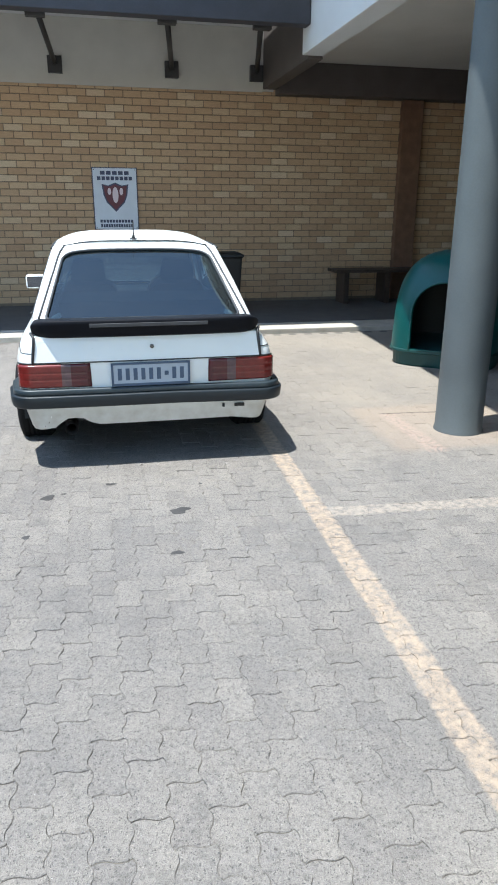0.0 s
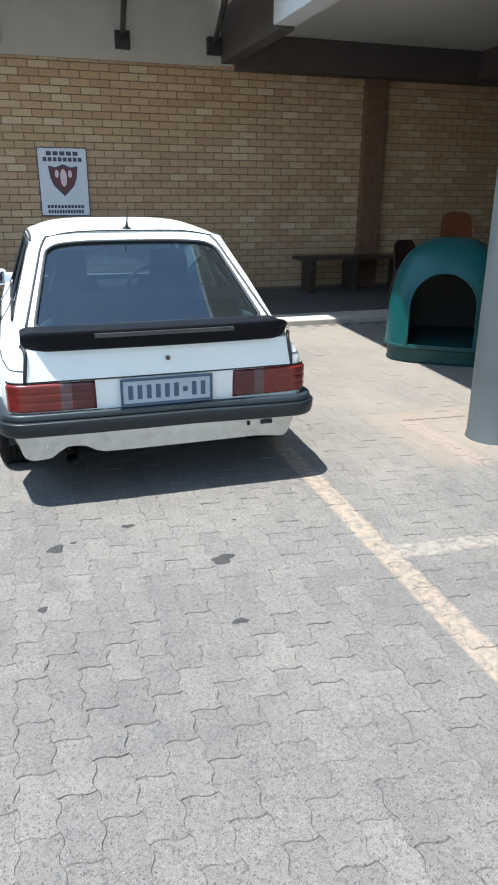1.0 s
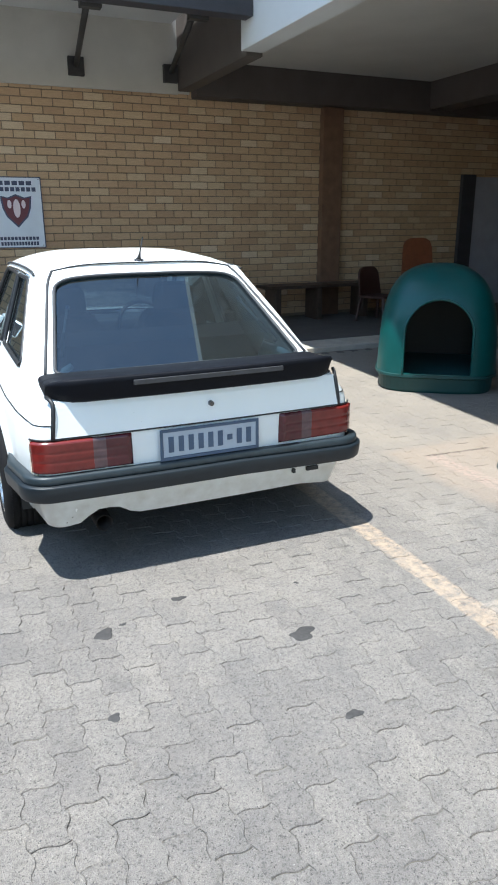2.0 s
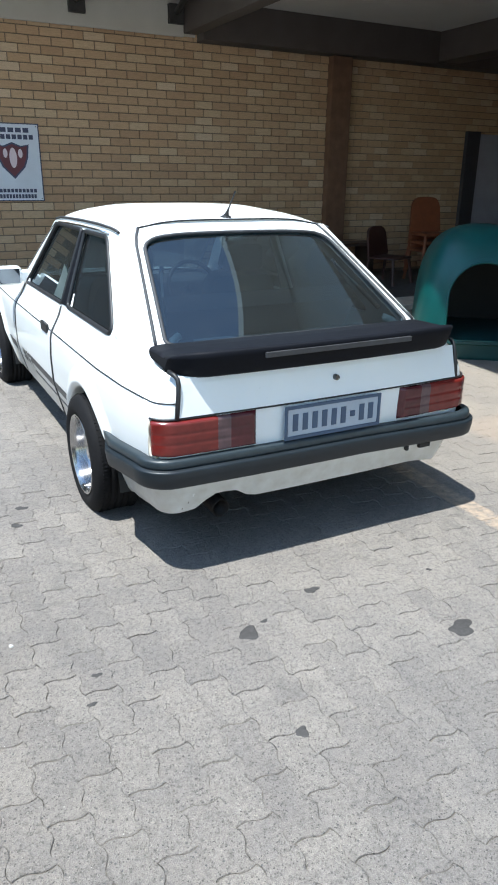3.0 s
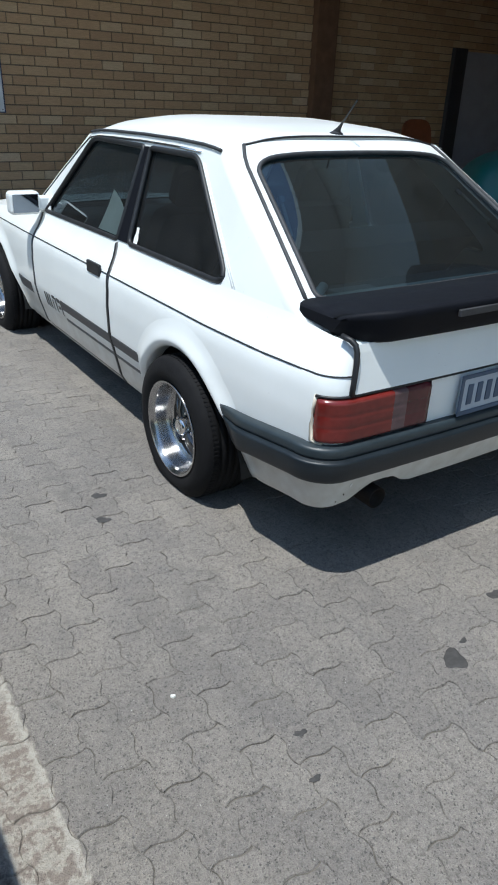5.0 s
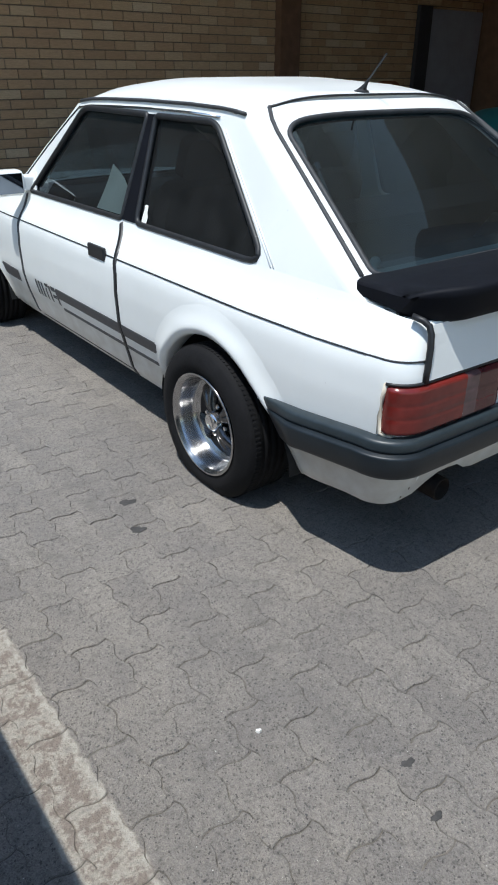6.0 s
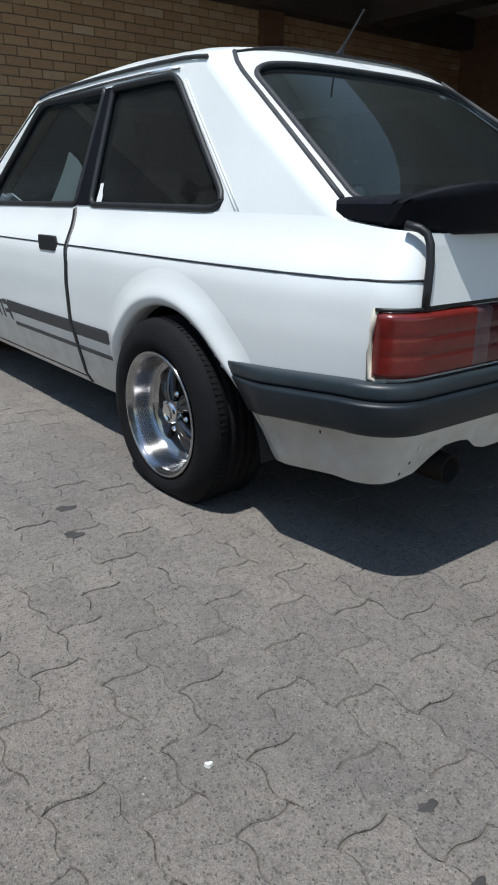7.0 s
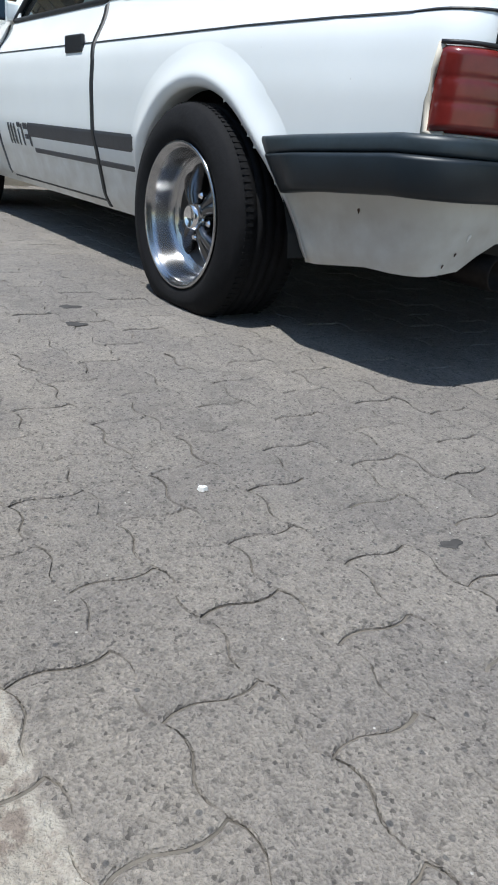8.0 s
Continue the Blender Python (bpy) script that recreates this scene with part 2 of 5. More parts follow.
def rim_material():
    """Turned alloy: brushed round the wheel's axle, so that lights draw out into streaks."""
    m, nt, b = material("polished_alloy")
    pos = nt.nodes.new("ShaderNodeNewGeometry").outputs["Position"]
    nt.links.new(ramp(nt, noise_tex(nt, 25.0, 4, pos), [(0.3, (0.40, 0.40, 0.41)), (0.7, (0.54, 0.54, 0.54))]), b.inputs["Base Color"])
    b.inputs["Metallic"].default_value = 1.0
    b.inputs["Roughness"].default_value = 0.24
    b.inputs["Anisotropic"].default_value = 0.85
    b.inputs["Anisotropic Rotation"].default_value = 0.25
    tan = nt.nodes.new("ShaderNodeTangent")
    tan.direction_type, tan.axis = "RADIAL", "X"
    nt.links.new(tan.outputs[0], b.inputs["Tangent"])
    return m


M_PAVER, M_PAVERS = paver_material("concrete_paver", False), paver_material("concrete_pavers_far", True)
M_SAND = plain("joint_sand", (0.15, 0.135, 0.115), 0.95, vary=0.3, scale=20, bumps=0.4)
M_EARTH = plain("far_asphalt", (0.16, 0.15, 0.14), 0.9, vary=0.25, scale=0.7, bumps=0.4)
M_BRICK, M_BRICKS = brick_material("face_brick", False), brick_material("face_bricks_far", True)
M_MORTAR = plain("mortar", (0.20, 0.158, 0.118), 0.95, vary=0.2, scale=18, bumps=0.4)
M_PLASTER = plain("plaster", (0.50, 0.48, 0.435), 0.85, vary=0.08, scale=2.5, bumps=0.15)
M_WHITE = plain("white_painted_concrete", (0.62, 0.63, 0.63), 0.8, vary=0.05, scale=2.0, bumps=0.12)
M_SOFFIT = plain("soffit_paint", (0.62, 0.605, 0.57), 0.85, vary=0.06, scale=1.5)
M_BEAM = plain("brown_beam_paint", (0.095, 0.080, 0.072), 0.7, vary=0.15, scale=3.0, bumps=0.1)
M_FASCIA = plain("dark_fascia_paint", (0.045, 0.045, 0.055), 0.6, vary=0.2, scale=4.0)
M_STEEL = plain("dark_steel", (0.035, 0.033, 0.032), 0.55, vary=0.2, scale=15)
M_POST = plain("dark_grey_column_paint", (0.098, 0.112, 0.116), 0.55, vary=0.10, scale=3.0, bumps=0.08)
M_COLUMN = plain("grey_column_paint", (0.130, 0.146, 0.150), 0.55, vary=0.08, scale=3.0, bumps=0.08)
M_KERB = plain("kerb_concrete", (0.50, 0.46, 0.39), 0.9, vary=0.15, scale=6.0, bumps=0.3)
# dark tone carries the shade on the platform under the porch
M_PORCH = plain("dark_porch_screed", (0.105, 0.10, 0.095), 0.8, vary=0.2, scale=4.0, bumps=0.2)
M_PILASTER = plain("brown_pilaster", (0.17, 0.095, 0.06), 0.85, vary=0.2, scale=8, bumps=0.2)
M_KENNEL = plain("green_plastic", (0.002, 0.078, 0.074), 0.38, vary=0.12, scale=5.0)
M_KENNEL_DARK = plain("dark_green_plastic", (0.008, 0.058, 0.056), 0.5, vary=0.15, scale=6.0)
# black plastic parts, and the darkness inside the kennel
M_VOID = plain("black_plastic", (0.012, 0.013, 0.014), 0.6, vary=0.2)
M_BENCH = plain("dark_stained_wood", (0.055, 0.035, 0.025), 0.6, vary=0.3, scale=20)
M_MAHOGANY = plain("dark_red_brown_plastic", (0.055, 0.022, 0.018), 0.5, vary=0.15)
M_ORANGE = plain("brown_orange_plastic", (0.22, 0.07, 0.03), 0.5, vary=0.15)
M_PANEL = plain("grey_blue_panel", (0.34, 0.34, 0.40), 0.7, vary=0.1, scale=5)
M_SIGN = plain("white_sign_sheet", (0.66, 0.70, 0.78), 0.5, vary=0.05, scale=6)
M_NAVY = plain("navy_sign_ink", (0.05, 0.06, 0.12), 0.5, vary=0.1)
M_MAROON = plain("dark_red_sign_ink", (0.13, 0.03, 0.045), 0.5, vary=0.1)
M_PINK = plain("pale_sign_ink", (0.72, 0.60, 0.64), 0.5, vary=0.06)
M_PAINT = car_paint()
M_RUBBER = plain("black_rubber_trim", (0.018, 0.019, 0.021), 0.5, vary=0.25, scale=25)
M_SEAL = plain("grey_weathered_rubber", (0.040, 0.042, 0.046), 0.62, vary=0.3, scale=40)
M_TAPE = plain("grey_decal_tape", (0.050, 0.053, 0.060), 0.45, vary=0.2, scale=30)
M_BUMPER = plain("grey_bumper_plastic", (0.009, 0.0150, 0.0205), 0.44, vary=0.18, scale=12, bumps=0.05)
# bumper grey made lighter, for fading and for sun on the upper face
M_BUMPER_LIT = plain("faded_bumper_plastic", (0.024, 0.035, 0.042), 0.42, vary=0.2, scale=14, bumps=0.05)
M_SPOILER = plain("black_spoiler_rubber", (0.0042, 0.005, 0.0085), 0.66, vary=0.25, scale=18)
M_SPOILER_TOP = plain("faded_spoiler_strip", (0.05, 0.05, 0.054), 0.45, vary=0.2, scale=18)
M_TYRE = plain("tyre_rubber", (0.011, 0.011, 0.012), 0.8, vary=0.2, scale=30, bumps=0.2)
M_ALLOY = rim_material()
M_HUB = plain("dark_cast_alloy", (0.035, 0.035, 0.038), 0.4, metal=0.5, vary=0.2, scale=30)
M_SPOKE = plain("satin_alloy", (0.15, 0.15, 0.155), 0.26, metal=1.0, vary=0.15, scale=25)
M_CHROME = plain("chrome", (0.80, 0.80, 0.80), 0.10, metal=1.0, vary=0.04)
M_RUST = plain("rust", (0.07, 0.035, 0.02), 0.9, vary=0.3, scale=60)
# flat colour of a reflection in the door window
M_REFLECTION = plain("grey_green_film", (0.085, 0.115, 0.115), 0.3, vary=0.1, scale=9)
M_MIRROR = plain("mirror_glass", (0.16, 0.18, 0.21), 0.04, metal=1.0, vary=0.04)
M_RED = lens_material("red_lens", (0.172, 0.018, 0.0140))
M_DARKRED = lens_material("dark_red_lens", (0.080, 0.011, 0.016))
M_CLEAR = lens_material("grey_reversing_lens", (0.115, 0.065, 0.07))
M_PLATE = plain("number_plate_sheet", (0.42, 0.47, 0.53), 0.4, vary=0.05)
M_PLATE_INK = plain("number_plate_ink", (0.065, 0.10, 0.16), 0.5, vary=0.1)
M_CLOTH = plain("dark_seat_cloth", (0.028, 0.03, 0.035), 0.9, vary=0.3, scale=30, bumps=0.2)
M_TRIM = plain("interior_plastic", (0.045, 0.047, 0.05), 0.7, vary=0.15, scale=20)
M_LINER = plain("grey_headliner", (0.32, 0.33, 0.33), 0.9, vary=0.1, scale=8)
M_EXHAUST = plain("rusty_exhaust_steel", (0.020, 0.016, 0.014), 0.6, metal=0.7, vary=0.35, scale=25)
M_SEALER = plain("cream_gasket", (0.62, 0.57, 0.47), 0.7, vary=0.15)
M_GLASS_REAR = glass_material("tinted_rear_glass", (0.13, 0.185, 0.215), 1.2, 1.0, (0.72, 0.92, 1.0), 0.09)
M_GLASS_SIDE = glass_material("tinted_side_glass", (0.055, 0.085, 0.108), 1.2, 1.6, (0.8, 0.93, 1.0))
M_GLASS_FRONT = glass_material("windscreen_glass", (0.72, 0.78, 0.76))
for rubber in (M_TYRE, M_SPOILER):
    rubber.node_tree.nodes["Principled BSDF"].inputs["Specular IOR Level"].default_value = 0.18
M_STAIN = plain("oil_stain", (0.055, 0.052, 0.05), 0.7, vary=0.3, scale=40)
M_CHIP = plain("white_stone_chip", (0.85, 0.85, 0.82), 0.7, vary=0.05)


# ---- mesh helpers ----
def link(name, bm, mat, parent=None, label="", smooth=False, bevel=0.0, solid=0.0, mats=()):
    me = bpy.data.meshes.new(name)
    bmesh.ops.recalc_face_normals(bm, faces=bm.faces) if solid == 0.0 else None
    bm.to_mesh(me)
    bm.free()
    for mm in (mat, *mats):
        me.materials.append(mm)
    if smooth:
        for p in me.polygons:
            p.use_smooth = True
    ob = new(name, me)
    if parent is not None:
        ob.parent = parent
        ob.matrix_parent_inverse = full(parent).inverted()
    if label:
        tagged(ob, label)
    if solid:
        s = ob.modifiers.new("thick", "SOLIDIFY")
        s.thickness, s.offset = solid, -1.0
    if bevel:
        b = ob.modifiers.new("round", "BEVEL")
        b.width, b.segments, b.limit_method = bevel, 3, "ANGLE"
    return ob


def full(ob):
    """The pose of an object from its own chain, without waiting for an update."""
    m = ob.matrix_basis.copy()
    while ob.parent is not None:
        m = ob.parent.matrix_basis @ ob.matrix_parent_inverse @ m if ob.parent.parent is None else full(ob.parent) @ ob.matrix_parent_inverse @ m
        break
    return m


def part(name, bm, mat, parent, label="", **kw):
    return link(name, bm, mat, parent, label, **kw)


def thing(name, x, y, z, label, category, group="", kind=""):
    ob = new(name)
    ob.empty_display_size = 0.1
    ob.matrix_basis = Matrix.Translation((x, y, z))
    return tagged(ob, label, category, group, kind)


def box(bm, x0, x1, y0, y1, z0, z1, turn=None):
    v = [bm.verts.new(p) for p in ((x0, y0, z0), (x1, y0, z0), (x1, y1, z0), (x0, y1, z0), (x0, y0, z1), (x1, y0, z1), (x1, y1, z1), (x0, y1, z1))]
    for f in ((3, 2, 1, 0), (4, 5, 6, 7), (0, 1, 5, 4), (1, 2, 6, 5), (2, 3, 7, 6), (3, 0, 4, 7)):
        bm.faces.new([v[i] for i in f])
    if turn is not None:
        bmesh.ops.transform(bm, matrix=turn, verts=v)
    return v


def cube(x0, x1, y0, y1, z0, z1):
    bm = bmesh.new()
    box(bm, x0, x1, y0, y1, z0, z1)
    return bm


def grid(rows, closed=False, bm=None):
    """Quads between rows of points."""
    bm = bm or bmesh.new()
    vs = [[bm.verts.new(p) for p in r] for r in rows]
    n = len(rows[0])
    for a, b in zip(vs, vs[1:]):
        for i in range(n if closed else n - 1):
            j = (i + 1) % n
            bm.faces.new((a[i], a[j], b[j], b[i]))
    return bm


def tube(pts, r, segs=8, bm=None, caps=True, flat=1.0):
    """A round strip along a line of points."""
    bm = bm or bmesh.new()
    pts = [Vector(p) for p in pts]
    rings = []
    for i, p in enumerate(pts):
        d = (pts[min(i + 1, len(pts) - 1)] - pts[max(i - 1, 0)]).normalized()
        side = d.cross(Vector((0, 0, 1)))
        side = side.normalized() if side.length > 0.05 else Vector((1, 0, 0))
        up = side.cross(d).normalized()
        rings.append([bm.verts.new(p + r * (math.cos(a) * side + flat * math.sin(a) * up)) for a in (2 * math.pi * k / segs for k in range(segs))])
    for a, b in zip(rings, rings[1:]):
        for i in range(segs):
            j = (i + 1) % segs
            bm.faces.new((a[i], a[j], b[j], b[i]))
    if caps:
        bm.faces.new(rings[0][::-1])
        bm.faces.new(rings[-1])
    return bm


def lathe(profile, segs=48, axis="x", centre=(0, 0, 0), bm=None):
    """A ring surface: profile of (along the axis, radius)."""
    rows = []
    for u, r in profile:
        row = []
        for k in range(segs):
            a = 2 * math.pi * k / segs
            c, s = r * math.cos(a), r * math.sin(a)
            p = (u, c, s) if axis == "x" else ((c, s, u) if axis == "z" else (c, u, s))
            row.append(Vector(p) + Vector(centre))
        rows.append(row)
    return grid(rows, closed=True, bm=bm)


def fill(outer, holes, place, bm=None):
    """A sheet with holes: flat outlines, filled, then placed by a function of the two coordinates."""
    bm = bm or bmesh.new()
    edges = []
    for loop in (outer, *holes):
        vs = [bm.verts.new((a, b, 0)) for a, b in loop]
        edges += [bm.edges.new((vs[i], vs[(i + 1) % len(vs)])) for i in range(len(vs))]
    bmesh.ops.triangle_fill(bm, use_beauty=True, edges=edges)
    for v in bm.verts:
        v.co = place(v.co.x, v.co.y)
    return bm


def rounded(pts, r, n=5):
    """A polygon with rounded corners; r is one radius or one a corner."""
    out = []
    k = len(pts)
    for i in range(k):
        p, a, b = (Vector((*pts[j % k], 0)) for j in (i, i - 1, i + 1))
        rr = r[i] if isinstance(r, (list, tuple)) else r
        if rr <= 0:
            out.append((p.x, p.y))
            continue
        da, db = (a - p), (b - p)
        t = min(rr, 0.45 * da.length, 0.45 * db.length)
        p0, p2 = p + da.normalized() * t, p + db.normalized() * t
        for j in range(n + 1):
            s = j / n
            q = (1 - s) ** 2 * p0 + 2 * s * (1 - s) * p + s * s * p2
            out.append((q.x, q.y))
    return out


def split(pts, step):
    """A polygon's outline with extra points."""
    out = []
    for i, a in enumerate(pts):
        b = pts[(i + 1) % len(pts)]
        n = max(1, int(math.dist(a, b) / step))
        out += [(a[0] + (b[0] - a[0]) * j / n, a[1] + (b[1] - a[1]) * j / n) for j in range(n)]
    return out


def lerp(table, v):
    if v <= table[0][0]:
        return table[0][1]
    for (a, fa), (b, fb) in zip(table, table[1:]):
        if v <= b:
            return fa + (fb - fa) * (v - a) / (b - a)
    return table[-1][1]


# ---- ground and building ----
WALL_Y = 6.84


def setting(name, bm, mat, label, category="", **kw):
    return tagged(link(name, bm, mat, None, **kw), label, category or name.split("_")[0], kind="structure")


setting("ground", grid([[(x, y, -0.03) for x in (-400, -20, 20, 400)] for y in (-400, -20, 20, 400)]), M_EARTH, "dusty grey open ground reaching to the horizon")
pavement = setting("pavement", cube(-9, 9.0, -9, 4.20, -0.028, -0.0042), M_SAND, "sandy bed under grey interlocking concrete pavers", "pavement")
setting("platform", cube(-6.0, 9.0, 4.20, WALL_Y, -0.028, 0.06), M_KERB, "low concrete kerb platform along the brick wall", bevel=0.012)
# dark sheet over the platform from the fascia's shadow edge back to the wall
setting("porch_floor", cube(-6.0, 9.0, 4.66, WALL_Y - 0.004, 0.055, 0.066), M_PORCH, "floor sheet behind the kerb, coloured dark for the porch shade", "floor")
wall_north = setting("wall_north", cube(-2.00, 9.0, WALL_Y + 0.012, WALL_Y + 0.25, -0.028, 3.06), M_MORTAR, "yellow-brown face brick wall with dark recessed joints", "wall")
# added out of view, so the car's side windows mirror plain dark grey
setting("wall_north_west", cube(-6.0, -2.002, WALL_Y - 0.02, WALL_Y + 0.25, -0.028, 3.04), M_COLUMN, "unseen plain grey wall added for the side windows to reflect", "wall")
setting("wall_upper", cube(-6.0, 2.42, WALL_Y - 0.03, WALL_Y + 0.25, 3.06, 5.2), M_PLASTER, "grey-beige plastered wall above the bricks", "wall")
setting("trim", cube(-6.0, 2.255, WALL_Y - 0.05, WALL_Y - 0.03, 3.045, 3.10), M_PLASTER, "thin plaster ledge between bricks and plaster", "trim")
setting("wall_west", cube(-6.0, -5.75, WALL_Y + 0.255, 14.0, -0.028, 5.2), M_PLASTER, "plain plastered side wall of the building", "wall")
setting("boundary_wall", cube(-14.0, -6.02, WALL_Y + 0.02, WALL_Y + 0.25, -0.028, 1.9), M_COLUMN, "plain grey boundary wall beside the building", "wall")
# unseen blocker: stands in for a neighbouring car's shadow along the bay line
setting("garden_wall", cube(-2.33, -2.114, -1.9, 0.80, -0.028, 1.2), M_COLUMN, "unseen low grey wall added to shade the parking bay's edge", "wall", bevel=0.01)
setting("pilaster", cube(4.43, 4.76, WALL_Y - 0.11, WALL_Y + 0.012, 0.06, 3.010), M_PILASTER, "dark brown pilaster on the brick wall", "pilaster", bevel=0.006)

# porch roof over the wall, with its front beam
setting("fascia", cube(-6.0, 2.195, 4.28, 4.46, 3.36, 3.85), M_FASCIA, "dark painted porch fascia beam", "fascia", bevel=0.008)
setting("porch_roof", cube(-6.0, 2.19, 4.20, WALL_Y - 0.035, 3.86, 3.96), M_WHITE, "porch roof slab over the brick wall", "roof")
# overhead slab with downstand beams
setting("edge_beam", cube(2.20, 2.45, -9.0, 4.60, 3.12, 4.54), M_WHITE, "white painted concrete edge beam of the overhead slab", "beam", bevel=0.01)
eaves = cube(1.60, 2.195, -9.0, 4.19, 4.40, 4.55)
for v in eaves.verts:
    if v.co.x < 2.0:
        v.co.x = 1.368 + 0.08 * v.co.y
setting("eaves", eaves, M_WHITE, "white painted roof slab reaching out beyond the edge beam", "roof")
# the white beam carries on here; its shade is put in as brown
setting("porch_beam", cube(2.26, 2.45, 4.603, WALL_Y - 0.035, 3.085, 4.3), M_BEAM, "edge beam's end under the porch roof, coloured brown for shade", "beam", bevel=0.01)
setting("back_beam", cube(2.455, 9.0, 6.62, WALL_Y + 0.25, 3.015, 4.3), M_BEAM, "brown painted soffit beam along the brick wall", "beam", bevel=0.01)
setting("side_beam", cube(6.18, 6.6, -9.0, 6.615, 3.05, 4.3), M_BEAM, "brown painted downstand beam under the slab", "beam", bevel=0.01)
setting("ceiling", cube(2.435, 9.0, -9.0, 6.615, 3.43, 3.60), M_SOFFIT, "light grey painted soffit of the overhead slab", "ceiling")
# unseen walls added round the bay; the south one keeps stray light out
setting("wall_east", cube(8.6, 8.85, -9.0, WALL_Y, 0.0, 4.3), M_PILASTER, "unseen brown wall added to close and darken the covered bay", "wall")
setting("wall_south", cube(2.47, 8.59, -1.75, -1.5, 0.0, 3.425), M_PILASTER, "unseen brown wall added to close and darken the covered bay", "wall")


def column():
    c = thing("column", 2.13, 0.20, 0, "round grey painted column holding up the overhead slab", "column", kind="structure")
    prof = [(0.0, 0.168), (0.02, 0.165), (0.03, 0.16)] + [(0.03 + 3.08 * k / 8, 0.16 - 0.004 * k / 8) for k in range(1, 9)] + [(3.128, 0.156)]
    part("shaft", lathe(prof, 40, "z", (2.13, 0.20, 0)), M_POST, c, smooth=True)


column()


def porch_strut(x):
    s = thing("porch_strut", x, WALL_Y - 0.03, 3.28, "dark steel strut with square end plates from wall to fascia", "strut", "struts under the porch roof")
    lean = max(-0.17 - 0.13 * x, -0.6) if x > -2.5 else 0.1
    b = part("wall_plate", cube(x - 0.095, x + 0.095, WALL_Y - 0.10, WALL_Y - 0.031, 3.175, 3.385), M_STEEL, s, bevel=0.006)
    part("rod", tube([(x, WALL_Y - 0.10, 3.30), (x + lean, 4.55, 3.46)], 0.033, 10), M_STEEL, s, smooth=True)
    part("fascia_plate", cube(x + lean - 0.1, x + lean + 0.1, 4.462, 4.56, 3.33, 3.52), M_STEEL, s, bevel=0.006)


for sx in (-5.35, -3.775, -2.20, -0.632, 0.943, 2.155):
    porch_strut(sx)


def wall_sign():
    s = thing("wall_sign", 0.085, WALL_Y - 0.012, 1.6, "white security notice board with dark red shield on brick wall", "sign")
    x0, x1, z0, z1, y = -0.238, 0.403, 1.150, 2.003, WALL_Y - 0.006
    part("board", cube(x0, x1, y - 0.012, y, z0, z1), M_SIGN, s, bevel=0.002)
    bm = bmesh.new()
    for a in ((x0, x1, z0, z0 + 0.012), (x0, x1, z1 - 0.012, z1), (x0, x0 + 0.012, z0 + 0.012, z1 - 0.012), (x1 - 0.012, x1, z0 + 0.012, z1 - 0.012)):
        box(bm, a[0], a[1], y - 0.016, y - 0.0125, a[2], a[3])
    part("border", bm, M_NAVY, s)
    cx, cz = (x0 + x1) / 2, 1.628

    def shield(k, dy, mat, name):
        pts = [(-0.19, 0.15), (-0.10, 0.13), (0.0, 0.17), (0.10, 0.13), (0.19, 0.15), (0.17, 0.0), (0.13, -0.10), (0.06, -0.17), (0.0, -0.23), (-0.06, -0.17), (-0.13, -0.10), (-0.17, 0.0)]
        part(name, fill([(a * k, b * k) for a, b in pts], [], lambda a, b: (cx + a, y - dy, cz + b)), mat, s, solid=0.002)

    shield(1.0, 0.0145, M_NAVY, "shield")
    shield(0.88, 0.0175, M_MAROON, "shield_face")
    for k, (px, pz, w, h) in enumerate(((-0.085, 0.05, 0.05, 0.10), (0.0, 0.0, 0.085, 0.22), (0.085, 0.05, 0.05, 0.10))):
        out = [(cx + px + 0.5 * w * math.cos(t), cz + pz + 0.5 * h * math.sin(t)) for t in (2 * math.pi * i / 20 for i in range(20))]
        bm = fill(out, [], lambda a, b: (a, y - 0.0202, b))
        part("shield_mark", bm, M_PINK, s, solid=0.0015)
    rows = [(1.928, 0.050, 5, 0.085), (1.855, 0.050, 8, 0.064), (1.268, 0.040, 11, 0.044), (1.205, 0.045, 13, 0.036)]
    for z, h, n, w in rows:
        bm = bmesh.new()
        for k in range(n):
            lx = cx + (k - (n - 1) / 2) * w
            box(bm, lx - 0.38 * w, lx + 0.38 * w, y - 0.0145, y - 0.0125, z - h / 2, z + h / 2)
        part("text_bar", bm, M_NAVY, s)
    for a in (x0 + 0.03, x1 - 0.03):
        for b in (z0 + 0.03, z1 - 0.03):
            part("screw", lathe([(y - 0.0165, 0.0), (y - 0.0165, 0.005), (y - 0.012, 0.006)], 10, "y", (a, 0, b)), M_STEEL, s)


wall_sign()


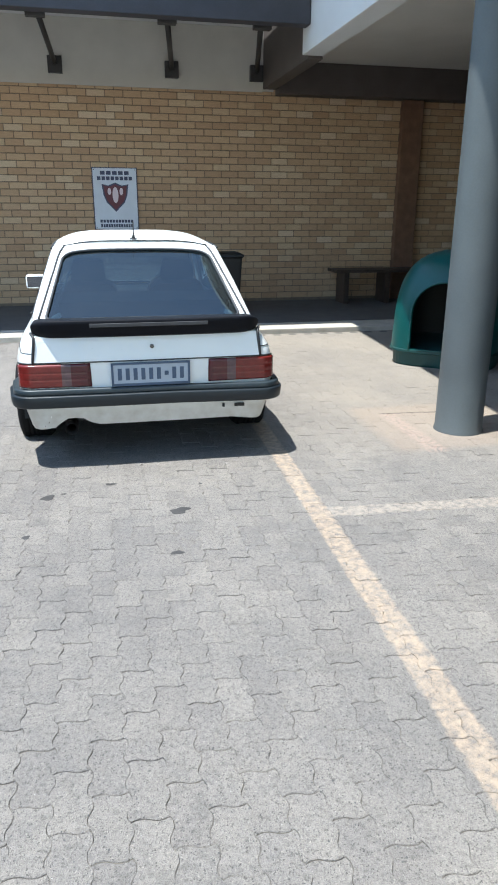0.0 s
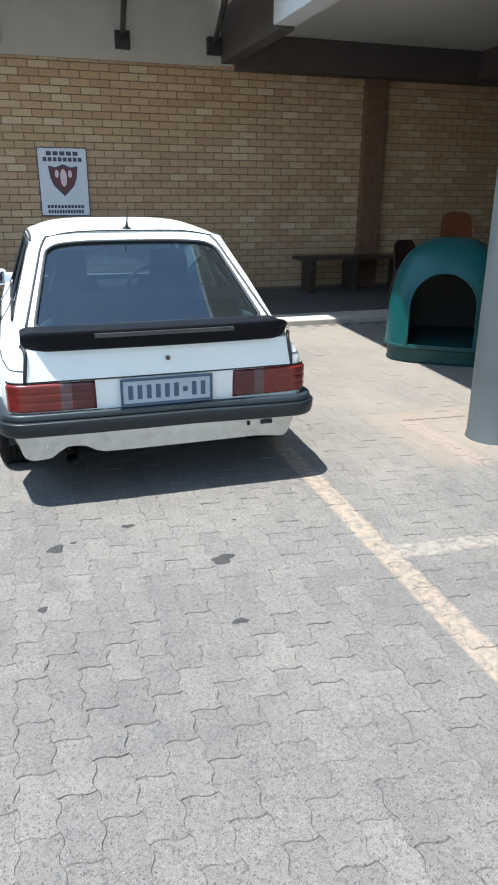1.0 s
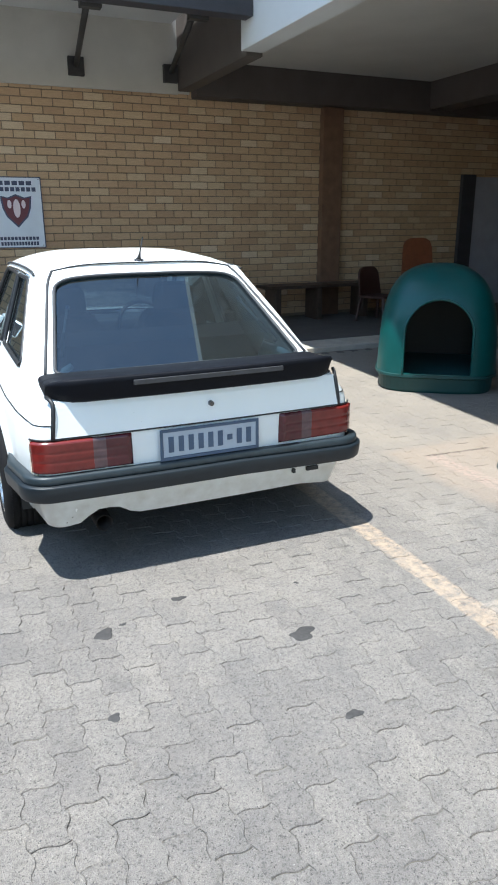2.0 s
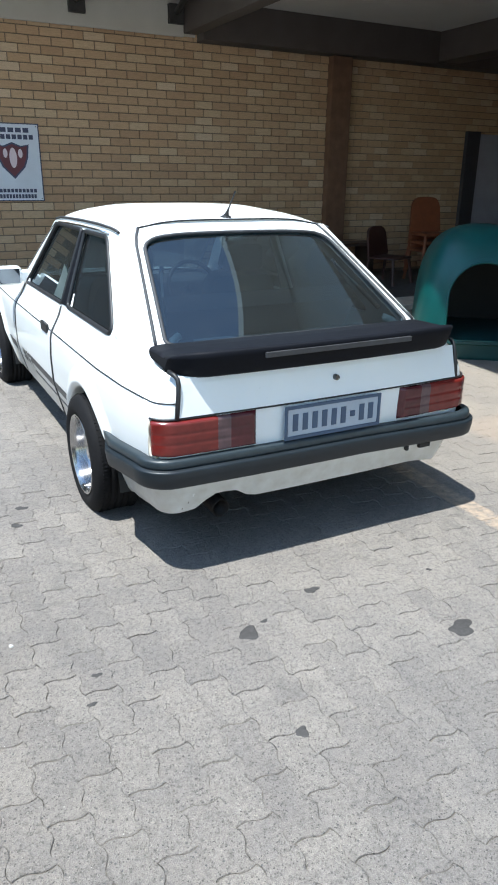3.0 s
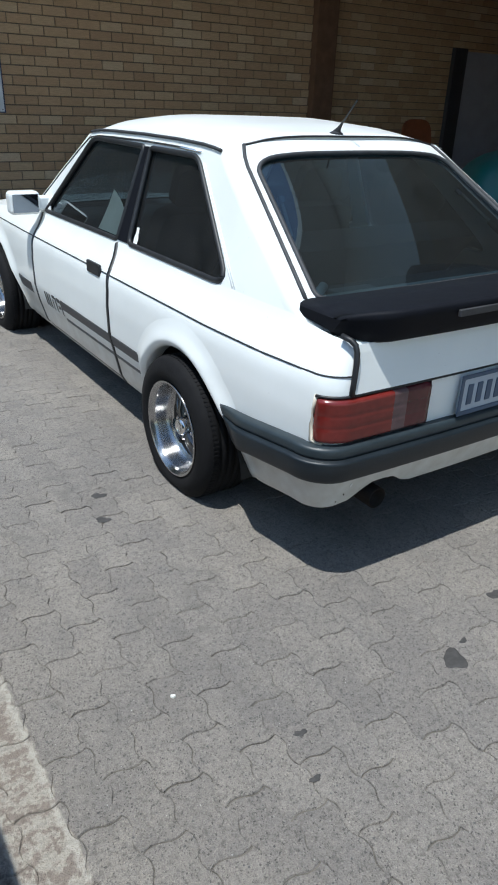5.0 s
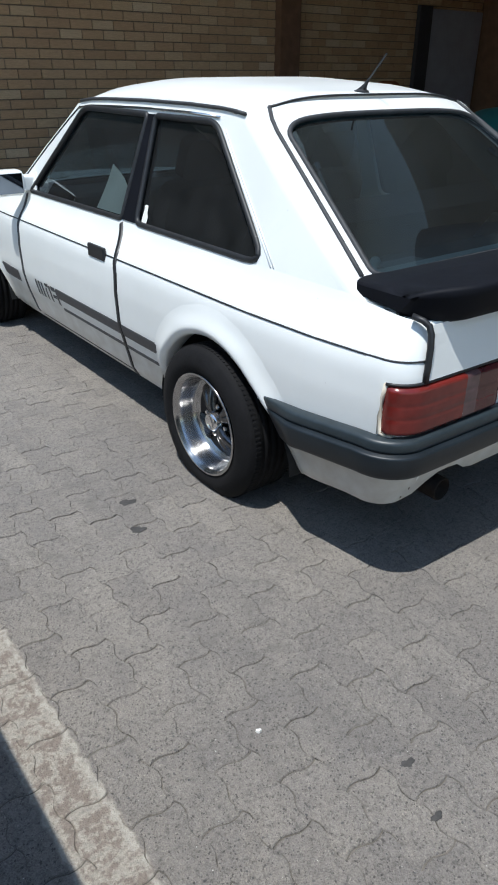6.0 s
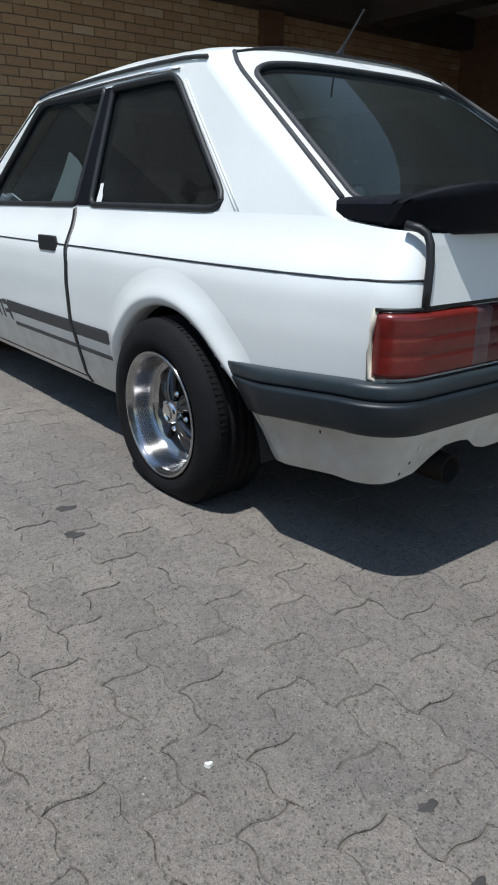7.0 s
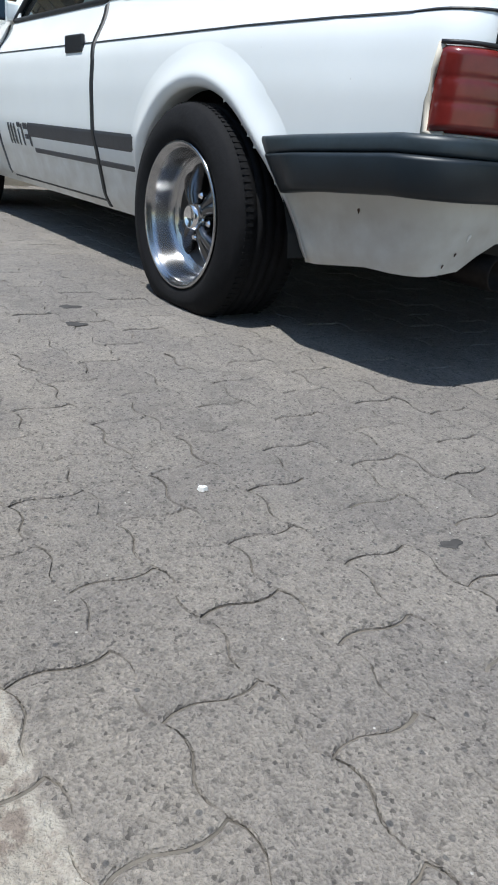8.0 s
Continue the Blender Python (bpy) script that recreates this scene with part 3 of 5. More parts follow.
def kennel():
    """Moulded plastic dog kennel with a domed top, an arched doorway and a darker base tray."""
    cx, cy, hw, hd = 3.205, 2.43, 0.56, 0.60
    k = thing("dog_kennel", cx, cy, 0, "large green moulded plastic dog kennel with arched doorway", "kennel")
    turn = pose(cx, cy, 0, 0, 0, -37) @ Matrix.Scale(0.94, 4)
    us = [0.841 * (2 * i / 24 - 1) for i in range(24)]
    loop = [(u, -(1 - u ** 4) ** 0.25) for u in us] + [((1 - u ** 4) ** 0.25, u) for u in us]
    loop += [(-a, -b) for a, b in loop]

    def ring(z, w, d):
        return [turn @ Vector((w * a, d * b, z)) for a, b in loop]

    n = len(loop)
    taper = [(0.16, 1.0), (0.30, 0.992), (0.50, 0.975), (0.60, 0.960), (0.70, 0.935), (0.80, 0.895), (0.88, 0.845), (0.95, 0.78), (1.01, 0.70), (1.06, 0.60), (1.10, 0.48), (1.125, 0.37), (1.142, 0.24), (1.15, 0.1)]
    prof = [(z, lerp(taper, z)) for z in [0.16 + 0.04 * i for i in range(22)]] + taper[8:]
    bm = grid([ring(z, hw * f, hd * f) for z, f in prof], closed=True)
    bm.faces.new(list(bm.verts)[-n:])
    back = turn.inverted()
    hole = []
    for f in bm.faces:
        p = back @ f.calc_center_median()
        if p.y < 0 and (abs(p.x) < 0.32 if p.z < 0.55 else math.hypot(p.x, p.z - 0.55) < 0.32):
            hole.append(f)
    bmesh.ops.delete(bm, geom=hole, context="FACES")
    part("shell", bm, M_KENNEL, k, smooth=True)
    bm = grid([ring(0.0, hw * 0.94, hd * 0.94), ring(0.02, hw * 0.955, hd * 0.955), ring(0.135, hw * 0.965, hd * 0.965), ring(0.150, hw * 1.02, hd * 1.02), ring(0.172, hw * 1.02, hd * 1.02), ring(0.180, hw * 0.98, hd * 0.98)], closed=True)
    bm.faces.new(list(bm.verts)[-n:])
    part("base_tray", bm, M_KENNEL_DARK, k, "dark green base tray", smooth=False)

    def arch(w, top, z0, steps=14):
        side = [(-w, z0), (-w, top - w)]
        return side + [(-w * math.cos(math.pi * j / steps), top - w + w * math.sin(math.pi * j / steps)) for j in range(1, steps)] + [(w, top - w), (w, z0)]

    def place(a, b, out=0.008):
        f = lerp(taper, b)
        return turn @ Vector((a, -hd * f * (1 - min(0.9, abs(a / (hw * f))) ** 4) ** 0.25 - out, b))

    part("door_surround", fill(split(arch(0.345, 0.895, 0.175), 0.05), [split(arch(0.303, 0.855, 0.185), 0.05)], place), M_KENNEL, k, "raised surround of the arched doorway", solid=0.03)
    part("door_rim", tube([place(a, b, 0.010) for a, b in split(arch(0.307, 0.859, 0.178), 0.06)[:-12]], 0.010, 8), M_KENNEL, k, "raised rim round the doorway", smooth=True)
    # second shell, coloured black to give the shade inside the doorway
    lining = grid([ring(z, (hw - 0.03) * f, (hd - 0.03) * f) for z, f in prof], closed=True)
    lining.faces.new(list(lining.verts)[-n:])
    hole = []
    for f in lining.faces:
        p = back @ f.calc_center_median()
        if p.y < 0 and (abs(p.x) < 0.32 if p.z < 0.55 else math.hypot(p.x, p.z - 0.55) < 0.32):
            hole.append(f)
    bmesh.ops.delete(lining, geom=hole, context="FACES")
    part("inner_lining", lining, M_VOID, k, "inner shell coloured black for the dark inside", smooth=True)


kennel()


def bench():
    b = thing("bench", 3.95, 6.45, 0.06, "dark stained wooden bench against the brick wall", "bench")
    for i in range(3):
        part("seat_slat", cube(3.30, 5.15, 6.22 + 0.15 * i, 6.36 + 0.15 * i, 0.53, 0.575), M_BENCH, b, bevel=0.006)
    for x in (3.48, 4.15, 4.95):
        part("leg", cube(x - 0.04, x + 0.04, 6.25, 6.62, 0.066, 0.53), M_BENCH, b, bevel=0.005)


bench()


def plastic_chair(x, y, z, mat, rz, label, tall=1.0):
    c = thing("plastic_chair", x, y, z, label, "chair", "chairs by the wall")
    t = pose(x, y, z, 0, 0, rz) @ Matrix.Diagonal((1, 1, tall, 1))

    def add(name, bm, **kw):
        bmesh.ops.transform(bm, matrix=t, verts=bm.verts)
        part(name, bm, mat, c, **kw)

    add("seat", cube(-0.24, 0.24, -0.22, 0.22, 0.41, 0.45), bevel=0.02)
    out = rounded([(-0.25, 0.45), (0.25, 0.45), (0.22, 0.92), (-0.22, 0.92)], [0, 0, 0.15, 0.15])
    add("backrest", fill(out, [], lambda a, b: (a, 0.22 + 0.12 * (b - 0.45) - 0.25 * a * a, b)), solid=0.03)
    for sx in (-1, 1):
        for sy in (-1, 1):
            add("leg", tube([(0.21 * sx, 0.19 * sy, 0.41), (0.25 * sx, 0.24 * sy, 0.0)], 0.022, 8))


plastic_chair(4.85, 5.72, 0.066, M_MAHOGANY, 20, "dark brown moulded plastic chair in the shade", 0.82)
for lift in (0.0, 0.11, 0.22):
    plastic_chair(5.56, 5.70, 0.066 + lift, M_ORANGE, -10, "brown-orange moulded plastic chair in a stack")



def wheelie_bin():
    x, y, z = 1.50, 5.75, 0.066
    b = thing("refuse_bin", x, y, z, "black plastic refuse bin standing by the wall", "bin")
    rows = []
    for zz, w, d in ((0.0, 0.15, 0.17), (0.02, 0.165, 0.185), (0.45, 0.185, 0.21), (0.74, 0.20, 0.23), (0.76, 0.215, 0.245)):
        rows.append([(x + a, y + c, z + zz) for a, c in rounded([(-w, -d), (w, -d), (w, d), (-w, d)], 0.04, 3)])
    bm = grid(rows, closed=True)
    part("bin_body", bm, M_VOID, b)
    lid = [[(x + a, y + c, z + zz) for a, c in rounded([(-w, -d), (w, -d), (w, d), (-w, d)], 0.05, 3)] for zz, w, d in ((0.765, 0.225, 0.255), (0.79, 0.22, 0.25), (0.815, 0.17, 0.2))]
    bm = grid(lid, closed=True)
    bm.faces.new(list(bm.verts)[-len(lid[0]):])
    part("lid", bm, M_VOID, b)


wheelie_bin()
# doorway in the far corner of the wall
setting("door_frame", cube(7.07, 7.34, WALL_Y - 0.07, WALL_Y + 0.01, 0.06, 2.16), M_FASCIA, "dark door post on the brick wall", "door", bevel=0.005)
setting("door_1", cube(7.345, 8.55, WALL_Y - 0.05, WALL_Y + 0.01, 0.06, 2.13), M_PANEL, "grey-blue closed door panel in the shade", "door", bevel=0.006)

# ---- the car ----
HUB_Y, HUB_Z, FRONT_Y = 0.760, 0.237, 3.125
ARCH_Z = 0.223


def arch_r(dy, dz):
    """Radius of the wheel opening, wider low down behind the wheel."""
    a = math.degrees(math.atan2(dz, -dy))
    if a < -90:
        a += 360
    return 0.333 + 0.066 * max(0.0, 1 - max(a, 0.0) / 48) ** 1.3 + 0.018 * max(0.0, (a - 135) / 45)


def side_half(z):
    return lerp([(0.17, 0.700), (0.19, 0.715), (0.225, 0.735), (0.30, 0.754), (0.36, 0.769), (0.42, 0.782), (0.55, 0.783), (0.63, 0.776), (0.662, 0.769), (0.69, 0.754), (0.72, 0.730), (0.75, 0.709), (0.775, 0.695), (0.80, 0.6845)], z)


def plan_in(y):
    """How far the side draws in towards the ends."""
    return lerp([(-0.05, 0.056), (0.10, 0.040), (0.30, 0.015), (0.60, 0.0), (2.6, 0.0), (3.2, 0.012), (3.6, 0.04), (3.9, 0.07)], y)


def rear_y(z):
    return lerp([(0.20, 0.05), (0.30, 0.015), (0.45, -0.015), (0.62, -0.022), (0.76, 0.0), (0.80, 0.02)], z)


def front_y(z):
    return lerp([(0.20, 3.80), (0.40, 3.90), (0.60, 3.90), (0.72, 3.86)], z)


CORNER = 0.092


def rear_path(z, y_end, out=0.0, corner=CORNER, n_side=18, n_back=14):
    """Left half of the outline seen from above, from the flank at y_end round the corner to the middle of the tail."""
    yr = rear_y(z)
    w = side_half(z)
    pts = []
    y0 = yr + corner
    for i in range(n_side):
        y = y_end + (y0 - y_end) * i / n_side
        pts.append((-(w - plan_in(y)), y))
    wx = w - plan_in(y0)
    for i in range(9):
        a = (math.pi / 2) * i / 8
        pts.append((-(wx - corner + corner * math.cos(a)), yr + corner - corner * math.sin(a)))
    xc = wx - corner
    for i in range(1, n_back + 1):
        x = xc * (1 - i / n_back)
        pts.append((-x, yr - 0.014 * (1 - (x / xc) ** 2)))
    if out:
        moved = []
        for i, p in enumerate(pts):
            a, b = Vector(pts[max(i - 1, 0)]), Vector(pts[min(i + 1, len(pts) - 1)])
            d = (b - a).normalized()
            moved.append((p[0] - abs(d.y) * out, p[1] - max(0.0, d.x) * out))
        pts = moved
    return pts


def whole(left):
    """Left half and its mirror as one line, from left flank to right flank."""
    return left + [(-x, y) for x, y in left[-2::-1]]


def top_z(y):
    return lerp([(-0.03, 0.764), (0.10, 0.776), (0.24, 0.793), (1.0, 0.797), (2.4, 0.795), (2.62, 0.785), (3.3, 0.722), (3.75, 0.655), (3.9, 0.62)], y)


def bottom_z(x, y):
    if y < 0.12:
        notch = 0.05 * max(0.0, 1 - abs((x + 0.47) / 0.11) ** 3) if -0.58 < x < -0.36 else 0.0
        return 0.236 - 0.024 * min(1.0, max(0.0, (abs(x) - 0.52) / 0.18)) + notch
    return lerp([(0.12, 0.212), (0.32, 0.188), (0.50, 0.188), (1.02, 0.178), (2.85, 0.178), (3.45, 0.22), (3.9, 0.24)], y)


def green_x(z):
    """Half width of the window band."""
    t = (z - 0.79) / 0.40
    return 0.686 - 0.136 * t


def side_point(y, z):
    return Vector((-(side_half(z) - plan_in(y)), y, z))


def mirrored(bm):
    """Adds the other side's copy of what the bmesh holds."""
    geo = bmesh.ops.duplicate(bm, geom=bm.verts[:] + bm.edges[:] + bm.faces[:])["geom"]
    vs = [g for g in geo if isinstance(g, bmesh.types.BMVert)]
    for v in vs:
        v.co.x = -v.co.x
    bmesh.ops.reverse_faces(bm, faces=[g for g in geo if isinstance(g, bmesh.types.BMFace)])
    return bm


def other_side(ob):
    """The same part on the other flank."""
    me = ob.data.copy()
    for v in me.vertices:
        v.co.x = -v.co.x
    me.flip_normals()
    o = new(ob.name.split(".")[0], me)
    o.parent, o.matrix_parent_inverse = ob.parent, ob.matrix_parent_inverse
    for mod in ob.modifiers:
        k = o.modifiers.new(mod.name, mod.type)
        if mod.type == "SOLIDIFY":
            k.thickness, k.offset = mod.thickness, mod.offset
        if mod.type == "BEVEL":
            k.width, k.segments, k.limit_method = mod.width, mod.segments, mod.limit_method
    if "label" in ob:
        tagged(o, ob["label"])
    return o


def wheel(car, y, side):
    """A wide tyre on a deep polished rim with a dark four-spoke centre."""
    x = side * 0.818
    rr, r = 0.183, 0.276
    w = new("wheel")
    w.parent = car
    w.matrix_parent_inverse = car.matrix_basis.inverted()
    w.matrix_basis = Matrix.Translation((x, y, HUB_Z))
    tagged(w, "wide black tyre on a deep polished alloy rim")
    s = -side

    def place(bm):
        bmesh.ops.transform(bm, matrix=Matrix.Translation((x, y, HUB_Z)), verts=bm.verts)
        for v in bm.verts:
            v.co.z = max(v.co.z, 0.001)
        return bm

    prof = [(0.006, rr - 0.004), (-0.004, rr + 0.012), (-0.012, rr + 0.030), (-0.010, rr + 0.046), (0.002, r - 0.014), (0.014, r - 0.004), (0.030, r)]
    for k in range(1, 5):
        u = 0.03 + 0.028 * k
        prof += [(u - 0.004, r + 0.001), (u - 0.003, r - 0.006), (u + 0.001, r - 0.006), (u + 0.002, r + 0.001)]
    prof += [(0.175, r), (0.192, r - 0.006), (0.205, r - 0.03), (0.205, rr), (0.19, rr - 0.01)]
    part("tyre", place(lathe([(s * u, q) for u, q in prof], 72)), M_TYRE, w, smooth=True)
    bm = bmesh.new()
    for k in range(104):
        a = 2 * math.pi * k / 104
        for u in (0.022, 0.165):
            box(bm, min(s * u, s * (u + 0.022)), max(s * u, s * (u + 0.022)), -0.0032, 0.0032, r - 0.001, r + 0.0014, Matrix.Rotation(a + (0.04 if u > 0.1 else 0), 4, "X"))
    tagged(part("tread_block", place(bm), M_TYRE, w), kind="stuff")
    rim = [(0.006, rr - 0.006), (0.000, rr + 0.002), (-0.004, rr + 0.004), (-0.006, rr + 0.001), (-0.005, rr - 0.006), (0.002, rr - 0.0085), (0.004, rr - 0.0125), (0.008, rr - 0.016), (0.024, rr - 0.0185), (0.052, rr - 0.023), (0.072, rr - 0.027), (0.076, rr - 0.032), (0.077, rr - 0.046), (0.082, rr - 0.050)]
    part("rim", place(lathe([(s * u, q) for u, q in rim], 72)), M_ALLOY, w, "polished alloy rim", smooth=True)
    part("wheel_disc", place(lathe([(s * 0.082, rr - 0.049), (s * 0.098, 0.10), (s * 0.098, 0.0)], 48)), M_HUB, w, "dark cast wheel centre", smooth=True)
    for k in range(4):
        a = math.pi / 4 + k * math.pi / 2 + 0.2
        for off in (-0.24, 0.24):
            bm = bmesh.new()
            rows = []
            for q, hw, d in ((0.034, 0.014, 0.046), (0.062, 0.017, 0.046), (0.095, 0.021, 0.054), (rr - 0.048, 0.026, 0.073)):
                aa = a + off * (q / 0.14) ** 0.8
                cy, cz = q * math.cos(aa), q * math.sin(aa)
                ty, tz = -math.sin(aa), math.cos(aa)
                rows.append([(s * (d + 0.030), cy - ty * hw, cz - tz * hw), (s * (d + 0.006), cy - ty * hw * 0.8, cz - tz * hw * 0.8), (s * d, cy - ty * hw * 0.3, cz - tz * hw * 0.3), (s * d, cy + ty * hw * 0.3, cz + tz * hw * 0.3), (s * (d + 0.006), cy + ty * hw * 0.8, cz + tz * hw * 0.8), (s * (d + 0.030), cy + ty * hw, cz + tz * hw)])
            part("spoke", place(grid(rows, bm=bm)), M_SPOKE, w, smooth=True)
    part("hub_cap", place(lathe([(s * 0.080, 0.037), (s * 0.044, 0.035), (s * 0.032, 0.030), (s * 0.030, 0.025), (s * 0.033, 0.023), (s * 0.033, 0.0)], 32)), M_CHROME, w, "small chrome hub cap", smooth=True)
    for k in range(4):
        a = k * math.pi / 2 + 0.2
        part("wheel_nut", place(lathe([(s * 0.09, 0.010), (s * 0.058, 0.010), (s * 0.053, 0.006), (s * 0.053, 0.0)], 6, "x", (0, 0.056 * math.cos(a), 0.056 * math.sin(a)))), M_CHROME, w)
    part("brake_drum", place(lathe([(s * 0.12, 0.0), (s * 0.12, 0.12), (s * 0.2, 0.12), (s * 0.2, 0.0)], 32)), M_VOID, w)


def car():
    c = thing("car", 0, 1.9, 0, "white three-door hatchback with black spoiler, parked on grey pavers", "car")

    # lower body: both flanks, tail and nose as one skin, with the wheel openings cut
    us = [0.506 + 0.026 * i for i in range(int((3.62 - 0.506) / 0.026) + 1)]
    levels = [i / 26 for i in range(27)]

    def station(kind, q, sign):
        """A column of points from the lower edge to the shoulder."""
        out = []
        for lv in levels:
            if kind == "tail":
                x1, y1 = rear_path(0.5, 0.48)[q]
                zb, zt = bottom_z(abs(x1) if sign > 0 else x1, y1), top_z(y1)
                z = zb + (zt - zb) * lv
                x, y = rear_path(z, 0.48)[q]
            elif kind == "flank":
                zb, zt = bottom_z(-0.7, q), top_z(q)
                z = zb + (zt - zb) * lv
                x, y = side_point(q, z).x, q
            else:
                ye = 3.62
                zb, zt = bottom_z(-0.7, ye), 0.665
                z = zb + (zt - zb) * lv
                w = side_half(min(z, 0.62)) - plan_in(ye)
                a = (math.pi / 2) * min(q / 8, 1)
                cr = front_y(z) - ye
                x, y = -(w - 0.2 + 0.2 * math.cos(a)), ye + cr * math.sin(a)
                if q > 8:
                    x = -(w - 0.2) * (1 - (q - 8) / 5)
            out.append(Vector((x if sign < 0 else -x, y, z)))
        return out

    nt_ = len(rear_path(0.5, 0.48))
    cols = [station("nose", q, -1) for q in range(13, 0, -1)] + [station("flank", y, -1) for y in reversed(us)] + [station("tail", q, -1) for q in range(nt_)]
    cols += [station("tail", q, 1) for q in range(nt_ - 2, -1, -1)] + [station("flank", y, 1) for y in us] + [station("nose", q, 1) for q in range(1, 14)]
    bm = grid(cols)
    for cy in (HUB_Y, FRONT_Y):
        for v in bm.verts:
            if abs(v.co.x) < 0.55:
                continue
            d = Vector((v.co.y - cy, v.co.z - ARCH_Z))
            r = arch_r(d.x, d.y)
            if abs(d.length - r) < 0.0145 and d.length > 0:
                d = d.normalized() * r
                v.co.y, v.co.z = cy + d.x, ARCH_Z + d.y
        dead = []
        for f in bm.faces:
            m = f.calc_center_median()
            if abs(m.x) > 0.55 and math.hypot(m.y - cy, m.z - ARCH_Z) < arch_r(m.y - cy, m.z - ARCH_Z) - 0.003:
                dead.append(f)
        bmesh.ops.delete(bm, geom=dead, context="FACES")
    body = part("body", bm, M_PAINT, c, smooth=True)

    # flared wheel arches
    for cy in (HUB_Y, FRONT_Y):
        rows = []
        for i in range(61):
            i = i * 40 / 60
            a = radians(-3 + (186 * i / 40))
            R = arch_r(math.cos(a), math.sin(a))
            fade = min(1.0, (0.25 if i < 20 else 0.35) + min(i, 40 - i) / 14)
            fade = fade * fade * (3 - 2 * fade)
            row = []
            for r, o in ((R - 0.010, -0.05), (R - 0.010, 0.000), (R - 0.007, 0.006), (R, 0.0115), (R + 0.008, 0.0165), (R + 0.014, 0.0185), (R + 0.020, 0.0182), (R + 0.026 * fade + 0.003, 0.0160), (R + 0.038 * fade + 0.004, 0.0112), (R + 0.050 * fade + 0.005, 0.0068), (R + 0.064 * fade + 0.006, 0.0028), (R + 0.080 * fade + 0.007, 0.0004), (R + 0.094 * fade + 0.008, -0.0012)):
                o = o * (0.30 + 0.70 * fade) if o > 0 else o
                yy, zz = cy + r * math.cos(a), ARCH_Z + r * math.sin(a)
                zz = max(zz, bottom_z(-0.7, yy) - 0.01)
                p = side_point(yy, min(zz, 0.66))
                row.append((p.x - o, yy, zz))
            rows.append(row)
        other_side(part("wheel_arch", grid(rows), M_PAINT, c, "flared white wheel arch", smooth=True))
        well = [[(x, cy + (arch_r(math.cos(t), math.sin(t)) + 0.008) * math.cos(t), max(ARCH_Z + (arch_r(math.cos(t), math.sin(t)) + 0.008) * math.sin(t), 0.2)) for t in (radians(-5 + 190 * k / 20) for k in range(21))] for x in (-0.765, -0.50)]
        other_side(part("wheel_well", grid(well), M_VOID, c))

    # bonnet, scuttle and tail deck
    rows = []
    for k in range(15):
        y = 2.58 + (3.90 - 2.58) * k / 14
        w = (side_half(min(top_z(y), 0.78)) - plan_in(y)) if y < 3.62 else (side_half(0.64) - plan_in(3.62) - 0.2 + 0.2 * math.cos(math.pi / 2 * min(1, (y - 3.62) / 0.28)))
        rows.append([(w * t, y - 0.02 * (1 - t * t), (top_z(y) if y < 3.62 else 0.665) + 0.035 * (1 - t ** 4) - (0.02 if k == 14 else 0)) for t in (j / 8 - 1 for j in range(17))])
    part("bonnet", grid(rows), M_PAINT, c, smooth=True)
    rows = []
    for k in range(25):
        y = 0.36 * k / 24
        zt = top_z(y)
        q = max(0.0, rear_y(zt) + CORNER - y)
        w = side_half(zt) - plan_in(max(y, CORNER)) - (CORNER - math.sqrt(max(0.0, CORNER ** 2 - q * q)))
        rows.append([((w - 0.006) * t, y, zt - 0.003 + 0.011 * (1 - t ** 6)) for t in (j / 8 - 1 for j in range(17))])
    part("tail_deck", grid(rows), M_PAINT, c, smooth=True)

    # the sloping tail plane
    def hatch_half(s):
        return 0.630 - 0.146 * s - 0.02 * max(0.0, (s - 0.85) / 0.15) ** 2

    def hatch(x, s, up=0.0):
        e = 1 - (abs(x) / 0.56) ** 2
        y = 0.205 + 0.655 * s - 0.015 * e * (1 - 0.4 * s)
        z = 0.800 + 0.398 * s + s * ((1 - s) * 0.022 * e + s * 0.044 * (1 - (abs(x) / 0.52) ** 4.5)) + 0.020 * math.sin(math.pi * s) * (0.5 + 0.5 * e)
        return Vector((x, y - 0.53 * up, z + 0.85 * up))

    edge_s = [k / 14 for k in range(15)]

    def pillar_edge(s):
        """Where the rear pillar's round meets the flat of the window band."""
        h = hatch(-hatch_half(s), s)
        return h.y + 0.085 - 0.02 * s, min(h.z - 0.003, 1.193)

    # window band of each side: sheet with two openings
    outer = [pillar_edge(s) for s in [-0.06] + edge_s] + [(0.98, 1.206), (1.2, 1.214), (1.5, 1.216), (1.8, 1.212), (1.95, 1.207), (2.08, 1.188), (2.155, 1.130), (2.335, 1.007), (2.505, 0.88), (2.64, 0.785), (2.3, 0.772), (1.9, 0.770), (1.4, 0.770), (0.9, 0.770), (0.6, 0.770), (0.40, 0.768)]
    quarter = rounded([(0.595, 0.800), (1.385, 0.803), (1.405, 1.170), (1.015, 1.168)], [0.10, 0.03, 0.02, 0.05])
    doorwin = rounded([(1.50, 0.803), (2.42, 0.798), (2.01, 1.176), (1.465, 1.172)], [0.02, 0.02, 0.05, 0.02])
    on_side = lambda a, b: Vector((-(green_x(b) - plan_in(a)), a, b))
    p = part("side_frame", fill(split(outer, 0.06), [split(quarter, 0.06), split(doorwin, 0.06)], on_side), M_PAINT, c, smooth=False, solid=0.03)
    other_side(p)

    def inset(a, b, d):
        return Vector((-(green_x(b) - plan_in(a) - d), a, b))

